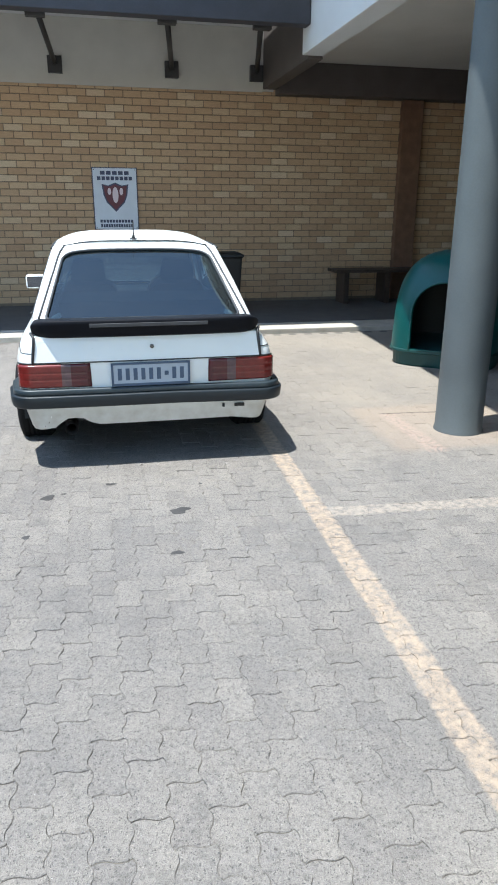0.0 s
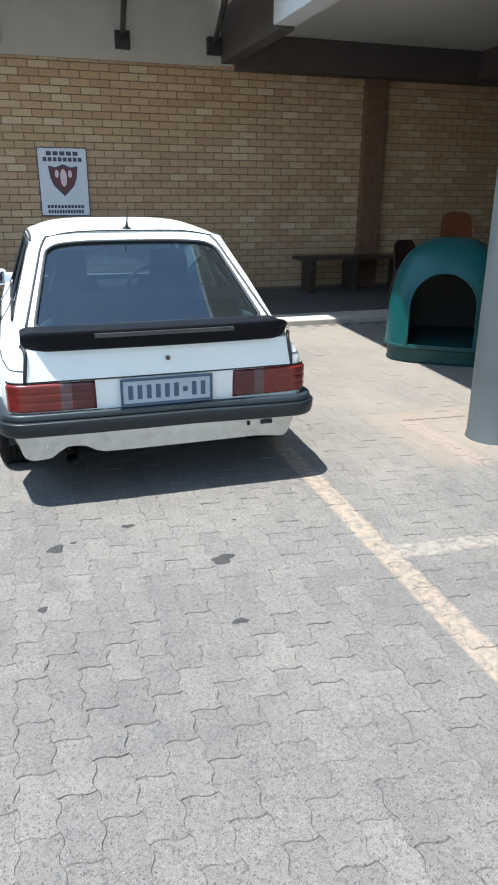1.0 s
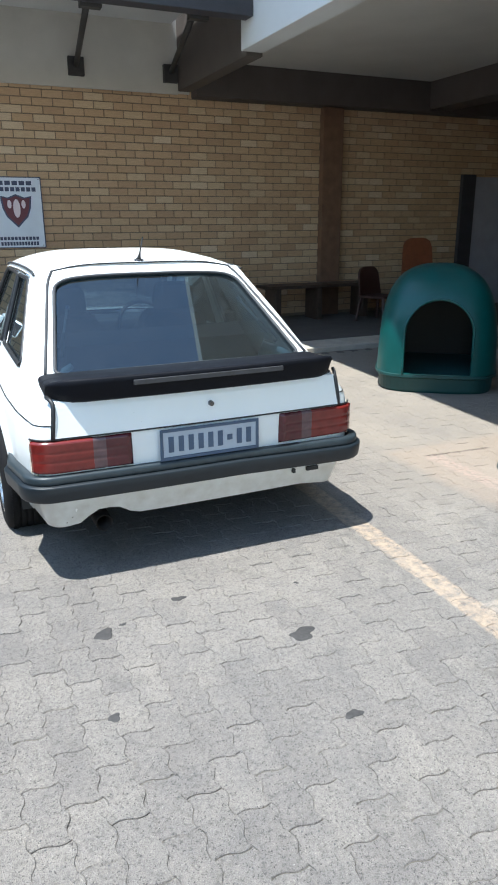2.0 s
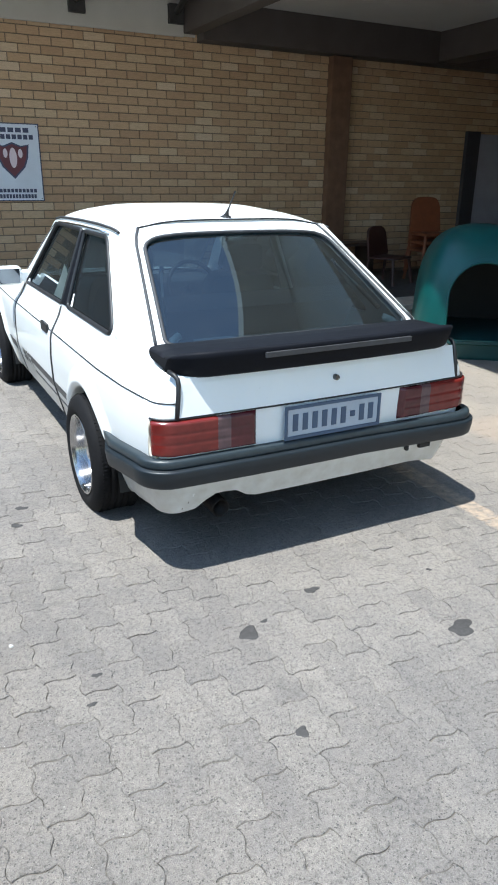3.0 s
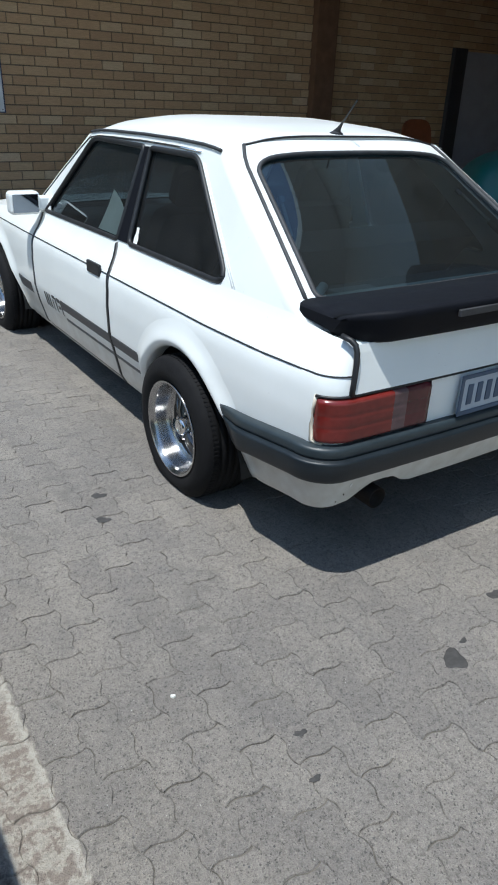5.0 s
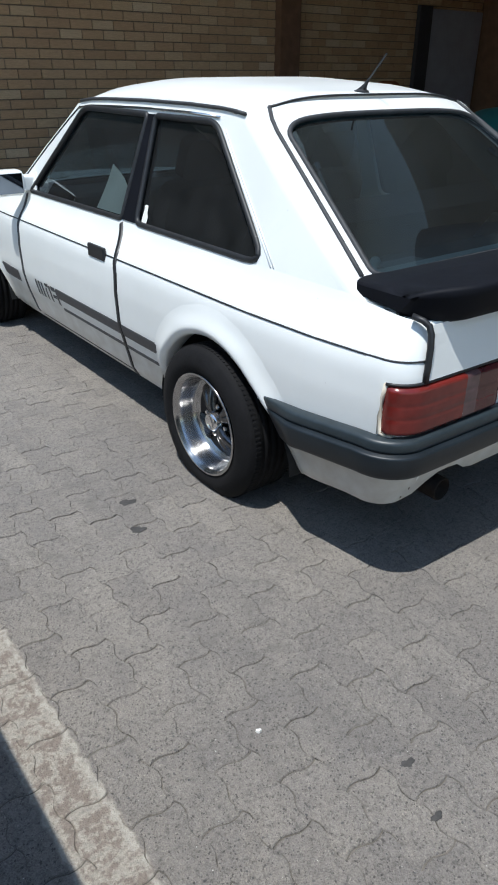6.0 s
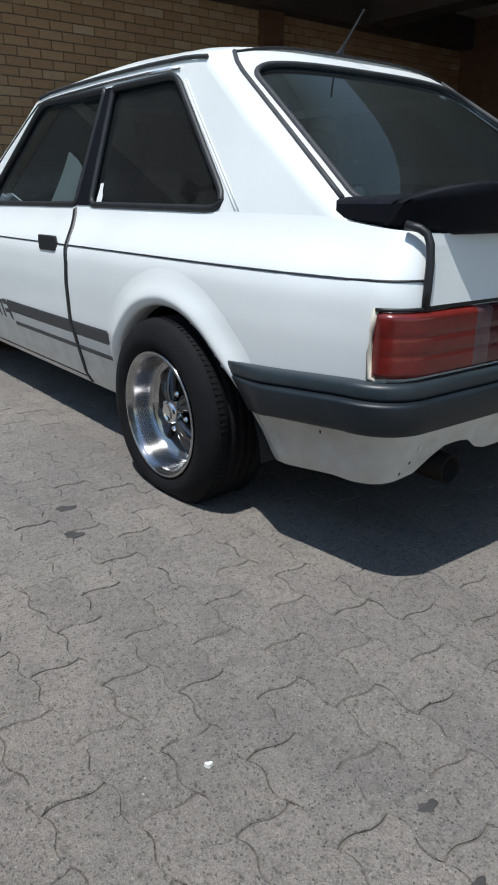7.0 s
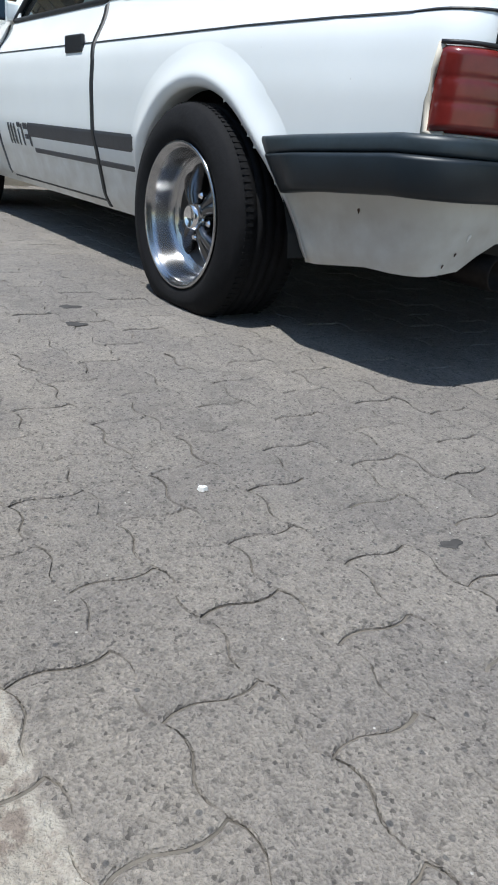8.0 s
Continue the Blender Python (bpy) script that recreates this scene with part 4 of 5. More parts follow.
    for loop, name in ((quarter, "quarter_window"), (doorwin, "door_window")):
        g = part(name, fill(split(loop, 0.08), [], lambda a, b: inset(a, b, 0.012)), M_GLASS_SIDE, c, "dark tinted side window")
        other_side(g)
        ring = [inset(a, b, 0.000) for a, b in loop]
        r = part("window_seal", tube(ring + ring[:1], 0.011, 8, caps=False), M_RUBBER, c, "black rubber window seal", smooth=True)
        other_side(r)
    for d in (0.030, 0.044):
        crease = [inset(a - d, b, -0.0006) for a, b in ((1.00, 1.15), (0.90, 1.06), (0.80, 0.975), (0.70, 0.89), (0.60, 0.80))]
        other_side(part("pillar_crease", tube(crease, 0.0022, 6), M_PAINT, c, smooth=True))
    post = [(1.385, 0.803), (1.500, 0.803), (1.468, 1.175), (1.403, 1.175)]
    other_side(part("b_pillar", fill(split(post, 0.05), [], lambda a, b: inset(a, b, -0.004)), M_SPOILER, c, "black door pillar", solid=0.01))
    # roof rail, and the seam down the windscreen pillar
    rail = [(0.87, 1.198), (0.92, 1.204), (1.0, 1.210), (1.2, 1.216), (1.5, 1.218), (1.8, 1.215), (1.95, 1.211), (2.05, 1.200)]
    other_side(part("drip_rail", tube([inset(a, b, -0.003) for a, b in rail], 0.0062, 8), M_SEAL, c, "black roof drip rail", smooth=True))
    other_side(part("screen_seal", tube([inset(a - 0.022, b, 0.0) for a, b in ((2.075, 1.178), (2.155, 1.130), (2.335, 1.007), (2.505, 0.88), (2.62, 0.80))], 0.004, 8), M_RUBBER, c, smooth=True))
    other_side(part("roof_gutter", tube([inset(a, b - 0.026, -0.002) for a, b in rail[2:]], 0.005, 6), M_CHROME, c, "thin bright gutter strip", smooth=True))

    # hatch: white frame round the glass, in the sloping tail plane
    outer = [(-hatch_half(s), s) for s in edge_s] + [(hatch_half(1) * (1 - k / 7), 1.0) for k in range(1, 14)] + [(hatch_half(s), s) for s in reversed(edge_s)] + [(-hatch_half(0) * (1 - k / 7) * -1, 0.0) for k in range(1, 14)]
    hole = rounded([(-0.583, 0.055), (0.583, 0.055), (0.472, 0.88), (-0.472, 0.88)], [0.05, 0.05, 0.09, 0.09], 6)
    p = part("hatch_frame", fill(outer, [split(hole, 0.05)], lambda a, b: hatch(a, b)), M_PAINT, c, solid=0.02)
    rows = []
    for k in range(15):
        s = 0.055 + 0.825 * k / 14
        hw = lerp([(0.055, 0.55), (0.085, 0.583), (0.80, 0.482), (0.86, 0.465), (0.88, 0.43)], s)
        rows.append([hatch(hw * t, s, -0.008) for t in (j / 8 - 1 for j in range(17))])
    part("rear_window", grid(rows), M_GLASS_REAR, c, "tinted rear window with reflections", smooth=True)
    ring = [hatch(a, b, 0.001) for a, b in split(hole, 0.04)]
    part("rear_window_seal", tube(ring + ring[:1], 0.0085, 8, caps=False), M_SEAL, c, "grey weathered rubber window seal", smooth=True)
    for sx in (-1, 1):
        st = part("gas_strut", tube([hatch(sx * 0.445, 0.64, -0.035), hatch(sx * 0.49, 0.44, -0.04)], 0.006, 8), M_LINER, c, "grey hatch gas strut")
        part("strut_sleeve", tube([hatch(sx * 0.49, 0.44, -0.04), hatch(sx * 0.53, 0.25, -0.045)], 0.011, 10), M_STEEL, st)
        part("strut_end", tube([hatch(sx * 0.437, 0.67, -0.032), hatch(sx * 0.445, 0.635, -0.035)], 0.011, 8), M_CHROME, st)
        part("pillar_trim", tube([hatch(sx * 0.500, 0.155, -0.03), hatch(sx * 0.535, 0.125, -0.03), hatch(sx * 0.550, 0.09, -0.03)], 0.016, 8), M_PAINT, c, "white painted inner pillar foot", smooth=True)
    # rounded rear pillars between flank and hatch
    rows = []
    for s in [-0.10, -0.05] + edge_s:
        h = hatch(-hatch_half(max(s, 0)), s)
        f, z = pillar_edge(s)
        a = Vector((-(green_x(z) - plan_in(f)), f + 0.001, z))
        b = Vector((-(green_x(z + 0.006) - plan_in(f)), h.y + 0.014, h.z + 0.006))
        rows.append([(1 - t) ** 2 * a + 2 * t * (1 - t) * b + t * t * h for t in (j / 8 for j in range(9))])
    other_side(part("rear_pillar", grid(rows), M_PAINT, c, smooth=True))
    seam = [hatch(-hatch_half(s) - 0.002, s, 0.002) for s in edge_s[1:]]
    other_side(part("hatch_seal", tube(seam, 0.0068, 8), M_SEAL, c, "grey weathered rubber hatch seal", smooth=True))

    # roof
    rows = []
    for k in range(19):
        y = 0.862 + (2.09 - 0.862) * k / 18
        zc = lerp([(0.862, 1.246), (1.05, 1.278), (1.4, 1.297), (1.7, 1.292), (1.95, 1.268), (2.09, 1.238)], y)
        ze = lerp([(0.862, 1.198), (0.98, 1.212), (1.5, 1.222), (1.9, 1.216), (2.09, 1.186)], y)
        w = lerp([(0.862, 0.500), (0.93, 0.535), (1.2, 0.541), (1.9, 0.543), (2.09, 0.545)], y)
        rows.append([(w * t, y - (0.02 * (1 - t * t) if k == 0 else -0.02 * (1 - t * t) * k / 18), ze + (zc - ze) * (1 - abs(t) ** 4.5)) for t in (j / 12 - 1 for j in range(25))])
    part("roof", grid(rows), M_PAINT, c, smooth=True, solid=0.012)
    part("hatch_top_gap", tube([tuple(seam[-1])] + [(x, y - 0.002, z + 0.001) for x, y, z in rows[0][2:-2]] + [(-seam[-1].x, seam[-1].y, seam[-1].z)], 0.0042, 6), M_RUBBER, c, smooth=True)
    rows = [[(r[0] * 0.97, r[1], r[2] - 0.03) for r in row] for row in rows]
    part("headliner", grid(rows), M_LINER, c, smooth=True)

    # windscreen
    rows = []
    for k in range(9):
        s = k / 8
        w = 0.60 - 0.092 * s
        rows.append([(w * t, 2.66 - 0.565 * s + 0.07 * (1 - t * t), 0.80 + 0.390 * s + 0.035 * s * (1 - t * t)) for t in (j / 8 - 1 for j in range(17))])
    part("windscreen", grid(rows), M_GLASS_FRONT, c, smooth=True)
    ring = [rows[0][j] for j in range(17)] + [r[16] for r in rows[1:]] + [rows[8][j] for j in range(15, -1, -1)] + [r[0] for r in rows[-2::-1]]
    part("windscreen_seal", tube(ring, 0.009, 8), M_RUBBER, c, smooth=True)

    # black coach line, door gaps, side tapes: thin strips that follow the flank
    def strip(name, pts, half, mat, out=0.0015, label="", end=False):
        """A flat band along a line of (y, z) on the flank."""
        rows = []
        for i, (y, z) in enumerate(pts):
            a, b = Vector(pts[max(i - 1, 0)]), Vector(pts[min(i + 1, len(pts) - 1)])
            d = (b - a).normalized()
            n = Vector((-d.y, d.x))
            row = []
            for t in (-1, -0.6, 0.6, 1):
                yy, zz = y + n.x * half * t, z + n.y * half * t
                p = side_point(yy, zz)
                row.append((p.x - (out if abs(t) < 1 else -0.001), yy, zz))
            rows.append(row)
        return part(name, grid(rows), mat, c, label)

    def run(pts, step=0.05):
        out = []
        for a, b in zip(pts, pts[1:]):
            n = max(1, int(math.dist(a, b) / step))
            out += [(a[0] + (b[0] - a[0]) * j / n, a[1] + (b[1] - a[1]) * j / n) for j in range(n)]
        return out + [pts[-1]]

    other_side(strip("coach_line", run([(0.118, 0.673), (3.55, 0.673)]), 0.0026, M_RUBBER, 0.002, "thin black coach line"))
    tail_line = [q for q in rear_path(0.675, 0.12, 0.0006, n_side=6) if q[0] < -0.640]
    other_side(part("coach_line_end", tube([(x, y, 0.673 + 0.004 * k / len(tail_line)) for k, (x, y) in enumerate(tail_line)], 0.0026, 6), M_RUBBER, c))
    other_side(strip("door_gap", run([(1.492, 0.790), (1.460, 0.74), (1.430, 0.69), (1.408, 0.62), (1.400, 0.44), (1.395, 0.36), (1.398, 0.28), (1.404, 0.186)], 0.02), 0.0125, M_RUBBER, 0.005, "black rubber strip on the door edge"))
    other_side(strip("front_door_gap", run([(2.455, 0.785), (2.43, 0.72), (2.415, 0.60), (2.415, 0.42), (2.425, 0.33), (2.40, 0.21)], 0.02), 0.011, M_TAPE, 0.004, "grey rubber strip on the door edge"))
    other_side(strip("sill_gap", run([(1.41, 0.205), (2.36, 0.205)]), 0.004, M_RUBBER, 0.002))
    other_side(strip("side_tape", run([(1.080, 0.396), (2.03, 0.396)]), 0.028, M_TAPE, 0.002, "dark grey side tape"))
    other_side(strip("lower_tape", run([(1.09, 0.325), (2.00, 0.325)]), 0.010, M_TAPE, 0.002, "thin dark grey side tape"))
    for y0, y1, z0, z1 in ((2.02, 2.04, 0.33, 0.42), (2.04, 2.09, 0.395, 0.42), (2.045, 2.085, 0.36, 0.38), (2.10, 2.12, 0.33, 0.42), (2.12, 2.16, 0.40, 0.42), (2.15, 2.165, 0.33, 0.40), (2.19, 2.21, 0.33, 0.42), (2.225, 2.245, 0.33, 0.42), (2.26, 2.28, 0.33, 0.42)):
        other_side(strip("tape_mark", [(y0, (z0 + z1) / 2), ((y0 + y1) / 2, (z0 + z1) / 2), (y1, (z0 + z1) / 2)], (z1 - z0) / 2, M_TAPE, 0.002))
    other_side(strip("front_tape", run([(2.50, 0.380), (2.84, 0.380)]), 0.036, M_TAPE, 0.002))

    # door handles and locks
    p = side_point(1.555, 0.672)
    for sx in (-1, 1):
        x = p.x * -sx
        part("door_handle", cube(x - 0.008 - (0.006 if sx < 0 else -0.006), x + 0.008 + (0.006 if sx > 0 else -0.006), 1.500, 1.640, 0.647, 0.700), M_RUBBER, c, "black recessed door handle", bevel=0.006)
        part("door_lock", lathe([(x + sx * 0.004, 0.0), (x + sx * 0.004, 0.011), (x - sx * 0.01, 0.012)], 16, "x", (0, 1.475, 0.640)), M_CHROME, c, "small chrome door lock")

    # door mirrors
    for sx in (-1, 1):
        m = part("mirror_shell", cube(min(sx * 0.714, sx * 0.872), max(sx * 0.714, sx * 0.872), 2.40, 2.49, 0.782, 0.898), M_PAINT, c, "white door mirror housing", bevel=0.022)
        part("mirror_face", grid([[(sx * x, 2.3985 - 0.004 * (z - 0.795) / 0.09, z) for x in (0.729, 0.859)] for z in (0.795, 0.885)]), M_MIRROR, m, "dark mirror glass", solid=-0.004)
        part("mirror_foot", cube(min(sx * 0.64, sx * 0.722), max(sx * 0.64, sx * 0.722), 2.41, 2.48, 0.80, 0.87), M_PAINT, m, bevel=0.012)
        part("mirror_sail", fill([(2.36, 0.80), (2.47, 0.80), (2.40, 0.885)], [], lambda a, b: Vector((sx * (green_x(b) + 0.004), a, b))), M_PAINT, c, solid=0.008)

    # bumper swept round the tail, with its stepped section
    section = [(-0.005, 0.474), (0.022, 0.476), (0.030, 0.472), (0.0325, 0.466), (0.034, 0.449), (0.033, 0.444), (0.028, 0.4425), (0.030, 0.441), (0.045, 0.4395), (0.0495, 0.437), (0.051, 0.432), (0.0495, 0.405), (0.046, 0.382), (0.043, 0.374), (0.038, 0.369), (0.026, 0.367), (-0.01, 0.366)]

    def swept(sec, y_end, z_ref, droop=0.0):
        rows = []
        lines = [whole(rear_path(z_ref, y_end, o + 0.009, corner=0.076, n_side=12)) for o, z in sec]
        n = len(lines[0])
        for i in range(n):
            near = min(i, n - 1 - i)
            k = min(near, 12) / 12
            row = []
            for (o, z), ln in zip(sec, lines):
                zz = z - droop * (1 - k)
                g = (1 - min(1.0, 0.15 + near / 5)) * max(o, 0.0)
                bent = max(0.0, min(1.0, (ln[i][0] - 0.15) / 0.5))
                row.append((ln[i][0] + (g if ln[i][0] < 0 else -g), ln[i][1] - 0.024 * bent, zz - 0.006 * bent))
            rows.append(row)
        return rows

    bumper = None
    # two parts: the upper face has the sunlight on it put into its colour
    for name, sec, mat, label in (("rear_bumper", section[6:], M_BUMPER, "dark grey wraparound rear bumper"), ("bumper_upper", section[:7], M_BUMPER_LIT, "faded upper bumper face, lightened for the sun on it")):
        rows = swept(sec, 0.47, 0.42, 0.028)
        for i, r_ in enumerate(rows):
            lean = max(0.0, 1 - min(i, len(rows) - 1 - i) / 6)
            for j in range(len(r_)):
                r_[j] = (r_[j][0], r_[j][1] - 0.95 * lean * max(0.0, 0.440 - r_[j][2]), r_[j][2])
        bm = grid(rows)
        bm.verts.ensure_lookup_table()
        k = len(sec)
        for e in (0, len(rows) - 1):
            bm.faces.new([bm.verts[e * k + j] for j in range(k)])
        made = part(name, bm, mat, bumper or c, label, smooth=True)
        bumper = bumper or made

    # tail lamps wrapped round the corners
    path = rear_path(0.55, 0.10, 0.0, n_side=6, n_back=44)

    def lamp(x_in, x_out, name, mat, label, wrap=False, z0=0.480, z1=0.618):
        def cross(x):
            for a, b in zip(path, path[1:]):
                if a[0] <= -x <= b[0]:
                    t = (-x - a[0]) / (b[0] - a[0] + 1e-9)
                    return (-x, a[1] + (b[1] - a[1]) * t)

        inside = [q for q in path if q[0] < -x_in - 0.002 and (wrap or q[0] > -x_out + 0.002) and q[1] < 0.052]
        pts = ([] if wrap else [cross(x_out)]) + inside + [cross(x_in)]
        rows = []
        for z, o in ((z0, 0.0), (z0 + 0.006, 0.016), *((z0 + 0.012 + (z1 - z0 - 0.024) * k / 24, 0.019 - (0.0013 if k in (8, 16) else 0.0005 if k in (7, 9, 15, 17) else 0)) for k in range(25)), (z1 - 0.006, 0.016), (z1, 0.0)):
            row = []
            for i, q in enumerate(pts):
                a, b = Vector(pts[max(i - 1, 0)]), Vector(pts[min(i + 1, len(pts) - 1)])
                d = (b - a).normalized()
                oo = 0.0 if (i == 0 and wrap) or (i == len(pts) - 1 and x_in < 0.4) else o
                row.append((q[0] - abs(d.y) * oo, q[1] - max(0, d.x) * oo, z))
            rows.append(row)
        return part(name, grid(rows), mat, c, label, smooth=True)

    for args in ((0.50, 0.9, "tail_lamp", M_RED, "red ribbed tail lamp wrapping the corner", True), (0.448, 0.50, "reversing_lamp", M_CLEAR, "grey clear reversing lamp"), (0.337, 0.448, "inner_tail_lamp", M_DARKRED, "dark red inner tail lamp")):
        other_side(lamp(*args))
    end = [q for q in path if q[1] < 0.052][0]
    other_side(part("lamp_gasket", tube([(end[0] + 0.012, end[1] - 0.030, 0.4772), (end[0] + 0.003, end[1] - 0.008, 0.4772), (end[0] - 0.002, end[1] + 0.004, 0.480), (end[0] - 0.003, end[1] + 0.005, 0.53), (end[0] - 0.002, end[1] + 0.002, 0.58), (end[0] + 0.001, end[1] - 0.003, 0.622)], 0.0065, 8), M_SEALER, c, "cream lamp gasket", smooth=True))

    top_edge = [q for q in path if q[1] < 0.052 and q[0] < -0.50]
    other_side(part("lamp_top_gap", tube([(x - 0.003, y - 0.004, 0.622) for x, y in top_edge], 0.0042, 6), M_RUBBER, c, smooth=True))

    # hatch panel between the lamps, with gap, badge, plate and lock
    def tail_sheet(x0, x1, z0, z1, out, name, mat, label="", nx=18, nz=6, parent=None):
        rows = []
        for k in range(nz + 1):
            z = z0 + (z1 - z0) * k / nz
            row = []
            for j in range(nx + 1):
                x = x0 + (x1 - x0) * j / nx
                xc = side_half(z) - plan_in(rear_y(z)) - CORNER
                row.append((x, rear_y(z) - 0.014 * (1 - (min(abs(x), xc) / xc) ** 2) - out, z))
            rows.append(row)
        return part(name, grid(rows), mat, parent or c, label, solid=0.004)

    tail_sheet(-0.645, 0.645, 0.628, 0.765, 0.008, "hatch_panel", M_PAINT, "white lower hatch panel")
    other_side(part("hatch_gap", tube([(-0.652, -0.022, 0.622), (-0.649, -0.022, 0.66), (-0.643, -0.018, 0.71), (-0.639, -0.012, 0.745), (-0.639, -0.003, 0.764), (-0.645, 0.012, 0.775), (-0.655, 0.04, 0.782)], 0.0088, 8), M_RUBBER, c, "black rubber hatch edge strip", smooth=True))
    tail_sheet(-0.64, 0.64, 0.620, 0.627, 0.006, "hatch_lower_gap", M_RUBBER)
    pl = part("number_plate", cube(-0.222, 0.222, -0.053, -0.044, 0.484, 0.612), M_PLATE, c, "pale number plate with dark frame", bevel=0.003)
    bm = bmesh.new()
    for a in ((-0.226, 0.226, 0.480, 0.494), (-0.226, 0.226, 0.603, 0.616), (-0.226, -0.213, 0.494, 0.603), (0.213, 0.226, 0.494, 0.603)):
        box(bm, a[0], a[1], -0.057, -0.0535, a[2], a[3])
    part("plate_frame", bm, M_PLATE_INK, pl)
    for k in range(9):
        x = -0.178 + 0.0445 * k
        h = 0.034 if k != 6 else 0.012
        part("plate_bar", cube(x - 0.0115, x + 0.0115, -0.0565, -0.0535, 0.548 - h, 0.548 + h), M_PLATE_INK, pl)
    part("badge", lathe([(-0.048, 0.0), (-0.048, 0.010), (-0.04, 0.012), (-0.03, 0.012)], 20, "y", (0.012, 0, 0.703)), M_SPOKE, c, "small grey metal hatch lock")
    part("valance_slot", cube(0.50, 0.56, -0.012, 0.004, 0.312, 0.330), M_VOID, c)
    part("valance_hole", cube(0.425, 0.437, -0.014, 0.004, 0.312, 0.332), M_VOID, c)

    # chips and rust nicks on the valance
    for (x, y, z), (nx, ny, nz), r, mat, name in (((-0.7373, 0.1749, 0.3263), (-0.966, -0.087, -0.242), 0.0055, M_RUST, "rust_nick"), ((-0.5962, 0.0265, 0.2619), (-0.04, -0.94, -0.337), 0.004, M_RUST, "rust_nick"), ((-0.62, 0.034, 0.238), (-0.04, -0.94, -0.337), 0.004, M_RUST, "rust_nick"), ((-0.5807, 0.0137, 0.2967), (-0.023, -0.942, -0.335), 0.008, M_CHIP, "paint_chip")):
        q = Vector((nx, ny, nz)).to_track_quat("Z", "Y").to_matrix().to_4x4()
        pts = [(r * (0.45 + 0.2 * math.sin(3 * a)) * math.cos(a), r * (1.0 + 0.2 * math.sin(2 * a)) * math.sin(a)) for a in (2 * math.pi * k / 14 for k in range(14))]
        part(name, fill(pts, [], lambda a, b: Vector((x, y, z)) + q @ Vector((a, b, 0.0012))), mat, c, solid=0.0015)

    # spoiler: soft black moulding across the tail
    rows = []
    stops = [0.0, 0.15, 0.3, 0.45, 0.6, 0.72, 0.8, 0.86, 0.9, 0.93, 0.955, 0.975, 0.99, 1.0]
    for t in [-q for q in stops[:0:-1]] + stops:
        k = abs(t)
        hw = 0.655
        x = hw * t
        wrap = max(0.0, (k - 0.80) / 0.20)
        yb = -0.085 + 0.025 * k ** 2 + 0.105 * wrap ** 2
        zt = 0.864 - 0.024 * wrap ** 2
        yf = 0.235 + 0.02 * wrap
        sec = [(yf, 0.834), (0.14, 0.840 - 0.004 * wrap), (0.03, 0.850 - 0.012 * wrap), (yb + 0.035, zt - 0.003), (yb + 0.008, zt), (yb, zt - 0.006), (yb + 0.004, 0.838 - 0.01 * wrap), (yb + 0.018, 0.800), (yb + 0.03, 0.770 + 0.004 * k), (yb + 0.05, 0.762), (0.10, 0.772), (yf, 0.786)]
        q = 0.55 + 0.45 * math.sqrt(max(0.0, 1 - max(0.0, (k - 0.90) / 0.10) ** 2))
        rows.append([(x, 0.10 + (y - 0.10) * (0.75 + 0.25 * q), 0.800 + (z - 0.800) * q) for y, z in sec])
    bm = grid([r + r[:1] for r in rows])
    bmesh.ops.remove_doubles(bm, verts=bm.verts, dist=1e-5)
    bm.faces.new([bm.verts.new(p) for p in rows[0]])
    bm.faces.new([bm.verts.new(p) for p in rows[-1]][::-1])
    spoiler = part("spoiler", bm, M_SPOILER, c, "soft black rubber rear spoiler", smooth=True)
    part("spoiler_strip", cube(-0.33, 0.33, -0.0895, -0.078, 0.826, 0.846), M_SPOILER_TOP, spoiler, "faded grey strip on the spoiler", bevel=0.002)

    # aerial
    rows = []
    for u, r in ((0.0, 0.017), (0.25, 0.012), (0.5, 0.0075), (1.0, 0.004)):
        cy_, cz_ = 0.900 - 0.030 * u, 1.255 + 0.040 * u
        rows.append([(-0.013 + r * math.cos(t), cy_ + r * 0.8 * math.sin(t), cz_ + r * 0.6 * math.sin(t)) for t in (2 * math.pi * k / 12 for k in range(12))])
    a = part("aerial", grid(rows, closed=True), M_RUBBER, c, "short black roof aerial", smooth=True)
    part("aerial_rod", tube([(-0.013, 0.878, 1.285), (-0.018, 0.792, 1.370)], 0.0036, 6), M_RUBBER, a)
    part("aerial_foot", lathe([(1.243, 0.030), (1.257, 0.026), (1.263, 0.014)], 16, "z", (-0.013, 0.902, 0)), M_RUBBER, a)

    # exhaust and dark underside
    part("exhaust_pipe", lathe([(0.40, 0.035), (0.005, 0.037), (0.002, 0.033), (0.2, 0.031)], 24, "y", (-0.470, 0, 0.222)), M_EXHAUST, c, "rusty round exhaust pipe", smooth=True)
    part("underside", cube(-0.62, 0.62, 0.16, 3.70, 0.225, 0.26), M_VOID, c)
    for y in (HUB_Y, FRONT_Y):
        part("axle", tube([(-0.62, y, HUB_Z), (0.62, y, HUB_Z)], 0.03, 8), M_VOID, c)
        for sx in (-1, 1):
            wheel(c, y, sx)

    # cabin seen through the glass
    part("cabin_floor", cube(-0.66, 0.66, 0.25, 2.6, 0.262, 0.285), M_TRIM, c)
    part("parcel_shelf", cube(-0.60, 0.60, 0.22, 0.62, 0.735, 0.752), M_TRIM, c, "dark parcel shelf", bevel=0.005)
    part("shelf_box", cube(-0.40, -0.22, 0.30, 0.42, 0.752, 0.80), M_LINER, c, "small grey box on the parcel shelf", bevel=0.004)
    part("shelf_pen", tube([(0.02, 0.34, 0.762), (0.12, 0.36, 0.762)], 0.006, 6), M_CHIP, c)
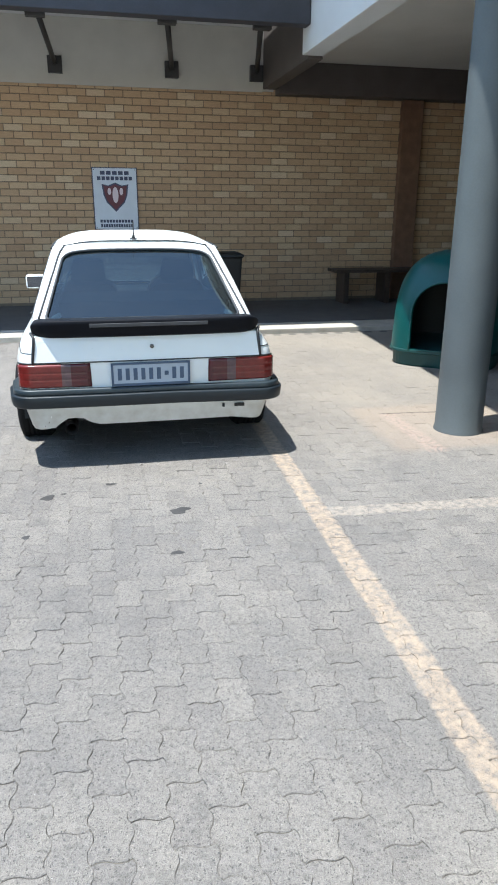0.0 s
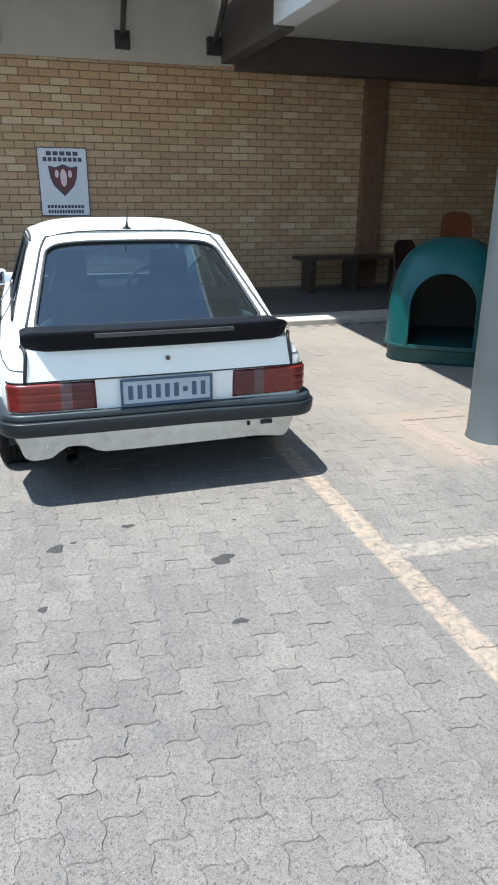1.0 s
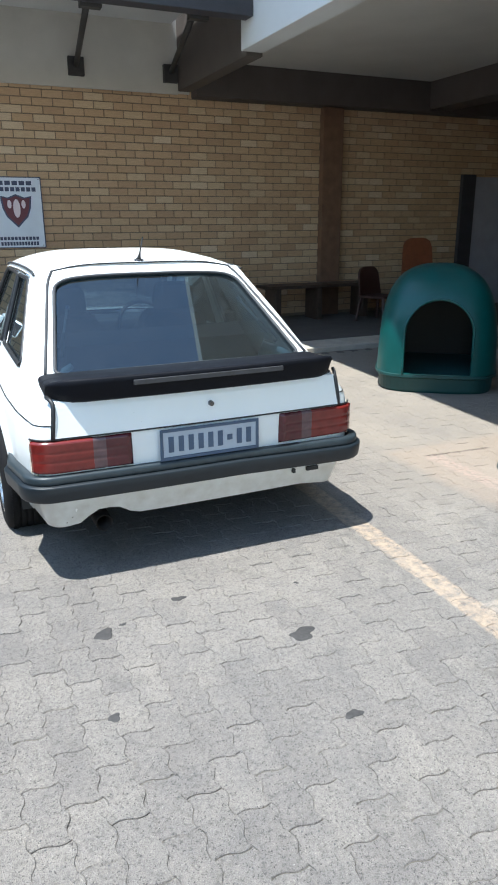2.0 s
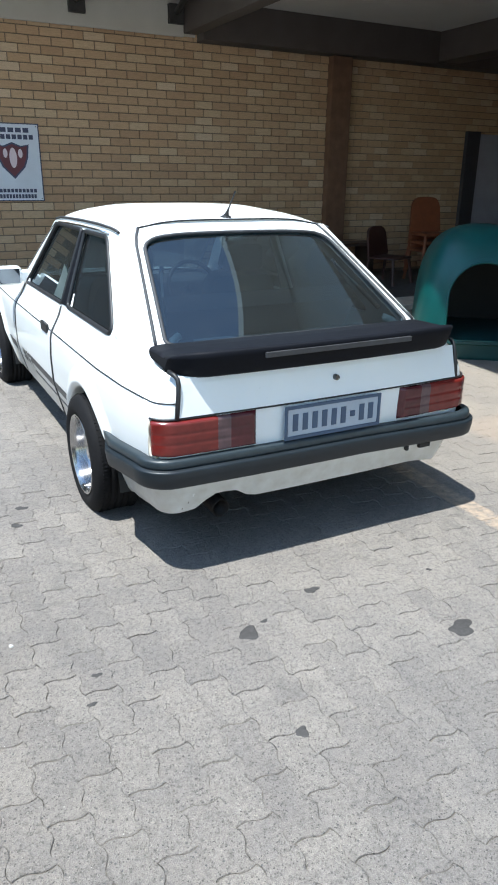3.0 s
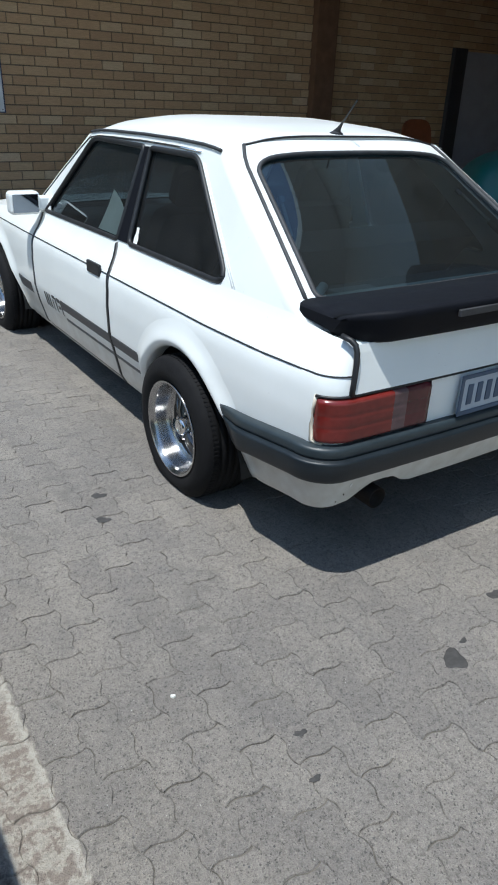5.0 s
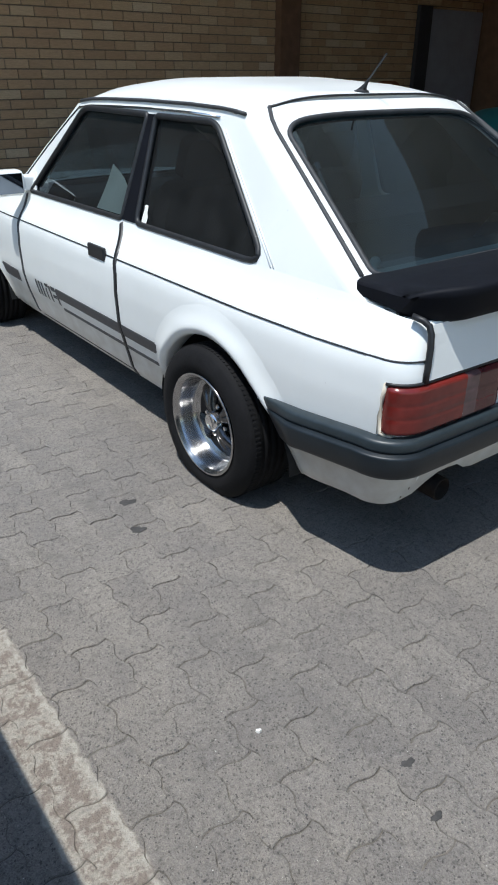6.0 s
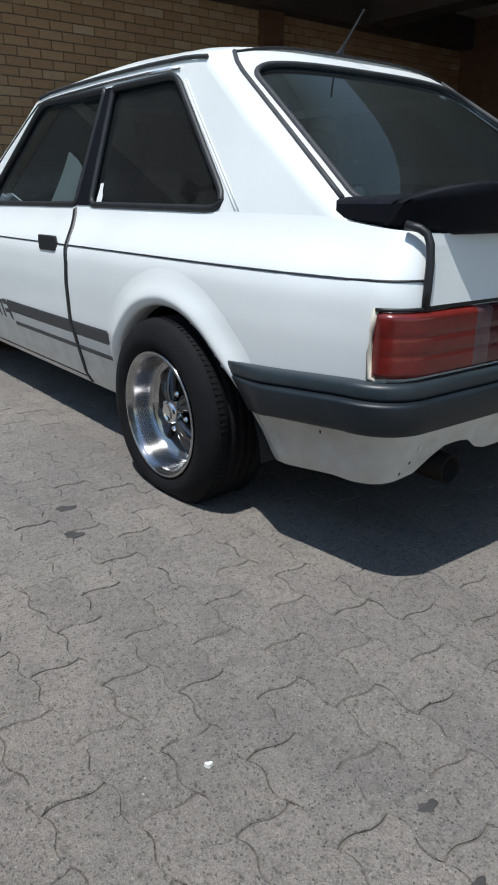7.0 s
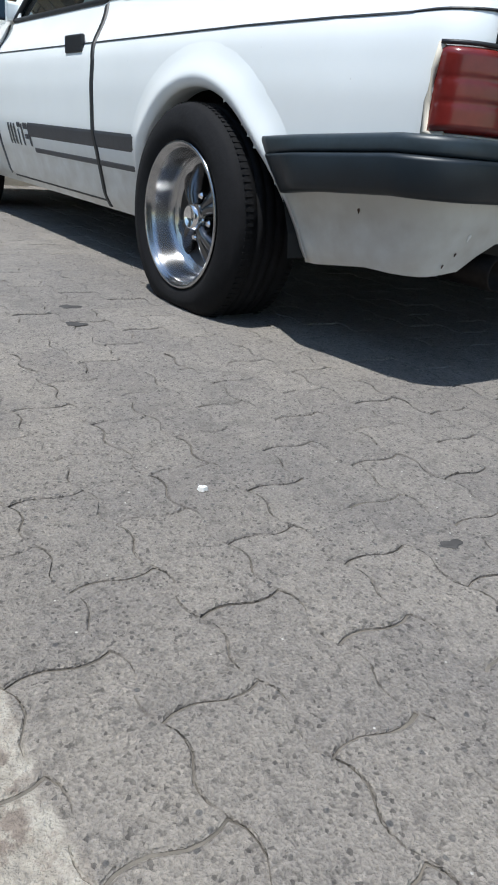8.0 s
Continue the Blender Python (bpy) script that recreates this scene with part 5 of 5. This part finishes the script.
    rb = part("rear_seat", cube(-0.60, 0.60, 0.92, 1.30, 0.29, 0.50), M_CLOTH, c, "dark cloth rear bench", bevel=0.05)
    part("rear_backrest", grid([[(x, 0.66 + 0.30 * (1 - s), 0.45 + 0.42 * s) for x in (-0.60, -0.3, 0.0, 0.3, 0.60)] for s in (0, 0.5, 1)]), M_CLOTH, rb, solid=0.10)
    for sx in (-0.33, 0.33):
        st = part("front_seat", cube(sx - 0.24, sx + 0.24, 1.55, 2.02, 0.30, 0.48), M_CLOTH, c, "dark cloth front seat", bevel=0.05)
        out = rounded([(-0.24, 0.46), (0.24, 0.46), (0.20, 0.94), (-0.20, 0.94)], [0.02, 0.02, 0.09, 0.09])
        part("seat_back", fill(out, [], lambda a, b: (sx + a, 1.60 - 0.28 * (b - 0.46), b)), M_CLOTH, st, solid=0.10)
        hr = rounded([(-0.13, 0.95), (0.13, 0.95), (0.11, 1.10), (-0.11, 1.10)], 0.04)
        part("headrest", fill(hr, [], lambda a, b: (sx + a, 1.60 - 0.28 * (b - 0.46), b)), M_CLOTH, st, solid=0.06)
    part("dashboard", cube(-0.60, 0.60, 2.28, 2.62, 0.55, 0.785), M_TRIM, c, "dark dashboard", bevel=0.04)
    ring = [(0.33 + 0.17 * math.cos(t), 2.12 + 0.07 * math.sin(t), 0.75 + 0.155 * math.sin(t)) for t in (2 * math.pi * k / 28 for k in range(29))]
    sw = part("steering_wheel", tube(ring, 0.014, 8, caps=False), M_VOID, c, smooth=True)
    part("steering_column", tube([(0.33, 2.12, 0.75), (0.33, 2.40, 0.66)], 0.03, 10), M_VOID, sw)
    part("rear_view_mirror", cube(-0.10, 0.10, 2.08, 2.10, 1.09, 1.14), M_TRIM, c, bevel=0.008)
    # sail-shaped sheet behind the glass, painted as a pale reflection
    shade = rounded([(1.74, 0.812), (1.715, 0.86), (1.69, 0.92), (1.675, 0.985), (1.59, 0.957), (1.545, 0.935), (1.508, 0.905), (1.512, 0.812)], [0, 0.03, 0.03, 0.004, 0.02, 0.02, 0.01, 0])
    part("sun_film", fill(shade, [], lambda a, b: inset(a, b, 0.0085)), M_REFLECTION, c, "pale grey-green patch painted as a reflection in the door window")
    part("sticker", fill(rounded([(1.328, 0.806), (1.363, 0.806), (1.365, 0.83), (1.360, 0.85), (1.362, 0.872), (1.337, 0.872), (1.337, 0.85), (1.326, 0.83)], 0.006), [], lambda a, b: inset(a, b, 0.008)), M_CHIP, c, "small white sticker on the quarter window")


car()

# ---- pavers, bricks and small things on the ground ----
PX, PY, PX0, PY0 = 0.0984, 0.2000, -1.6573, -0.0295


def paver_outline():
    """Zigzag interlocking outline of one paver, about its middle: two waves along each flank, one across each end."""
    hx, hy = PX / 2, PY / 2

    def wave(u, sharp):
        v = math.sin(2 * math.pi * u)
        return math.tanh(sharp * v) / math.tanh(sharp)

    flank = lambda y: -0.0078 * wave(2 * y / PY, 1.3)
    end = lambda x: -0.0062 * wave(x / PX, 1.0)
    out = [(hx + flank(y), y) for y in (-hy + PY * k / 16 for k in range(16))]
    out += [(x, hy + end(x)) for x in (hx - PX * k / 8 for k in range(8))]
    out += [(-hx + flank(y), y) for y in (hy - PY * k / 16 for k in range(16))]
    out += [(x, -hy + end(x)) for x in (-hx + PX * k / 8 for k in range(8))]
    return out


def paver_mesh():
    o = paver_outline()
    rows = []
    for ix, iy, z in ((0.0002, 0.0013, -0.012), (0.0003, 0.0015, -0.0024), (0.0013, 0.0040, -0.0003)):
        rows.append([(x * (1 - 2 * ix / PX), y * (1 - 2 * iy / PY), z) for x, y in o])
    bm = grid(rows, closed=True)
    bm.faces.new(list(bm.verts)[-len(o):])
    bmesh.ops.recalc_face_normals(bm, faces=bm.faces)
    me = bpy.data.meshes.new("paver")
    bm.to_mesh(me)
    bm.free()
    return me


def lay_pavers():
    me = paver_mesh()
    me.materials.append(M_PAVER)
    base = [tuple(v.co) for v in me.vertices]
    polys = [tuple(p.vertices) for p in me.polygons]
    rnd = random.Random(4)
    verts, faces, near = [], [], 0
    top = [k for k in range(len(base) * 2 // 3, len(base), 2)]
    for i in range(-80, 78):
        for j in range(-44, 25):
            x = PX0 + PX * (i + 0.5)
            y = PY0 + PY * (j + 0.5 + (0.5 if i % 2 else 0))
            if y > 4.13 or y < -8.7 or x < -8.7 or x > 8.5:
                continue
            z = rnd.uniform(-0.0012, 0.0012)
            tx, ty, rz = rnd.gauss(0, 0.006), rnd.gauss(0, 0.004), rnd.gauss(0, 0.006)
            if -1.95 < x < -0.62 and -0.85 < y < 0.72 and near < 300:
                near += 1
                ob = new("paver", me)
                ob.parent = pavement
                ob.matrix_basis = Matrix.LocRotScale((x, y, z), Euler((tx, ty, rz)), None)
                continue
            k = len(verts)
            c, s = math.cos(rz), math.sin(rz)
            if y < -4.9 or x < -5.5 or x > 5.4:
                # past the walk: the upper face alone
                verts += [(x + base[q][0], y + base[q][1], z + base[q][2]) for q in top]
                faces.append(tuple(range(k, k + len(top))))
                continue
            for vx, vy, vz in base:
                verts.append((x + vx * c - vy * s, y + vx * s + vy * c, z + vz + vy * tx - vx * ty))
            faces += [tuple(k + q for q in f) for f in polys]
    far = bpy.data.meshes.new("pavers")
    far.from_pydata(verts, [], faces)
    far.materials.append(M_PAVERS)
    ob = new("pavers", far)
    ob.parent = pavement
    tagged(ob, "grey interlocking zigzag concrete pavers", kind="stuff")


lay_pavers()

BL, BH = 0.2525, 0.0938


def lay_bricks():
    bm = cube(-BL / 2 + 0.005, BL / 2 - 0.005, 0.0, 0.045, -BH / 2 + 0.0055, BH / 2 - 0.0055)
    bmesh.ops.bevel(bm, geom=[e for e in bm.edges if all(v.co.y < 0.01 for v in e.verts)], offset=0.003, segments=1, affect="EDGES")
    me = bpy.data.meshes.new("brick")
    bm.to_mesh(me)
    bm.free()
    me.materials.append(M_BRICK)
    base = [tuple(v.co) for v in me.vertices]
    polys = [tuple(p.vertices) for p in me.polygons]
    rnd = random.Random(9)
    verts, faces, near = [], [], 0
    for r in range(34):
        z = 1.1351 + BH * (r - 13) + BH / 2
        if z < 0.06 or z > 3.07:
            continue
        for k in range(-12, 33):
            x = 0.512 + BL * (k + 0.5 * (r % 2)) + BL / 2
            if 4.55 < x < 4.64 or x > 8.7 or x < -1.87:
                continue
            y = WALL_Y + rnd.uniform(-0.002, 0.002)
            if -0.9 < x < 2.0 and 0.9 < z < 3.1 and near < 300:
                near += 1
                ob = new("brick", me)
                ob.parent = wall_north
                ob.matrix_basis = Matrix.Translation((x, y, z))
                continue
            q = len(verts)
            verts += [(x + a, y + b, z + c) for a, b, c in base]
            faces += [tuple(q + i for i in f) for f in polys]
    far = bpy.data.meshes.new("bricks")
    far.from_pydata(verts, [], faces)
    far.materials.append(M_BRICKS)
    ob = new("bricks", far)
    ob.parent = wall_north
    tagged(ob, "yellow-brown face bricks", kind="stuff")


lay_bricks()


def spot(x, y, r, seed, mat, name, label, category, h=0.0012):
    rnd = random.Random(seed)
    ph = [rnd.uniform(0, 6.28) for _ in range(4)]
    pts = []
    for k in range(22):
        a = 2 * math.pi * k / 22
        q = r * (1 + 0.22 * math.sin(2 * a + ph[0]) + 0.16 * math.sin(3 * a + ph[1]) + 0.10 * math.sin(5 * a + ph[2]))
        pts.append((q * math.cos(a), 0.75 * q * math.sin(a)))
    bm = bmesh.new()
    rim = [bm.verts.new((x + a, y + b, 0.0008)) for a, b in pts]
    inn = [bm.verts.new((x + a * 0.8, y + b * 0.8, 0.0008 + h)) for a, b in pts]
    for k in range(22):
        bm.faces.new((rim[k], rim[(k + 1) % 22], inn[(k + 1) % 22], inn[k]))
    bm.faces.new(inn)
    ob = link(name, bm, mat)
    return tagged(ob, label, category)


for k, (x, y, r) in enumerate(((-0.599, -0.485, 0.040), (-0.519, -0.447, 0.012), (0.064, -0.784, 0.050), (0.000, -1.231, 0.026), (-0.27, -0.357, 0.026), (0.217, -0.442, 0.012), (-0.672, -0.943, 0.022), (-1.110, -0.460, 0.014), (-1.157, -0.577, 0.012), (-1.101, 0.814, 0.026), (-1.152, 0.650, 0.024))):
    spot(x, y, r, k, M_STAIN, "oil_spot", "small dark oil spot on the pavers", "stain")
spot(-1.319, -0.202, 0.0065, 50, M_CHIP, "stone_chip", "small white stone chip on the pavers", "chip", 0.006)
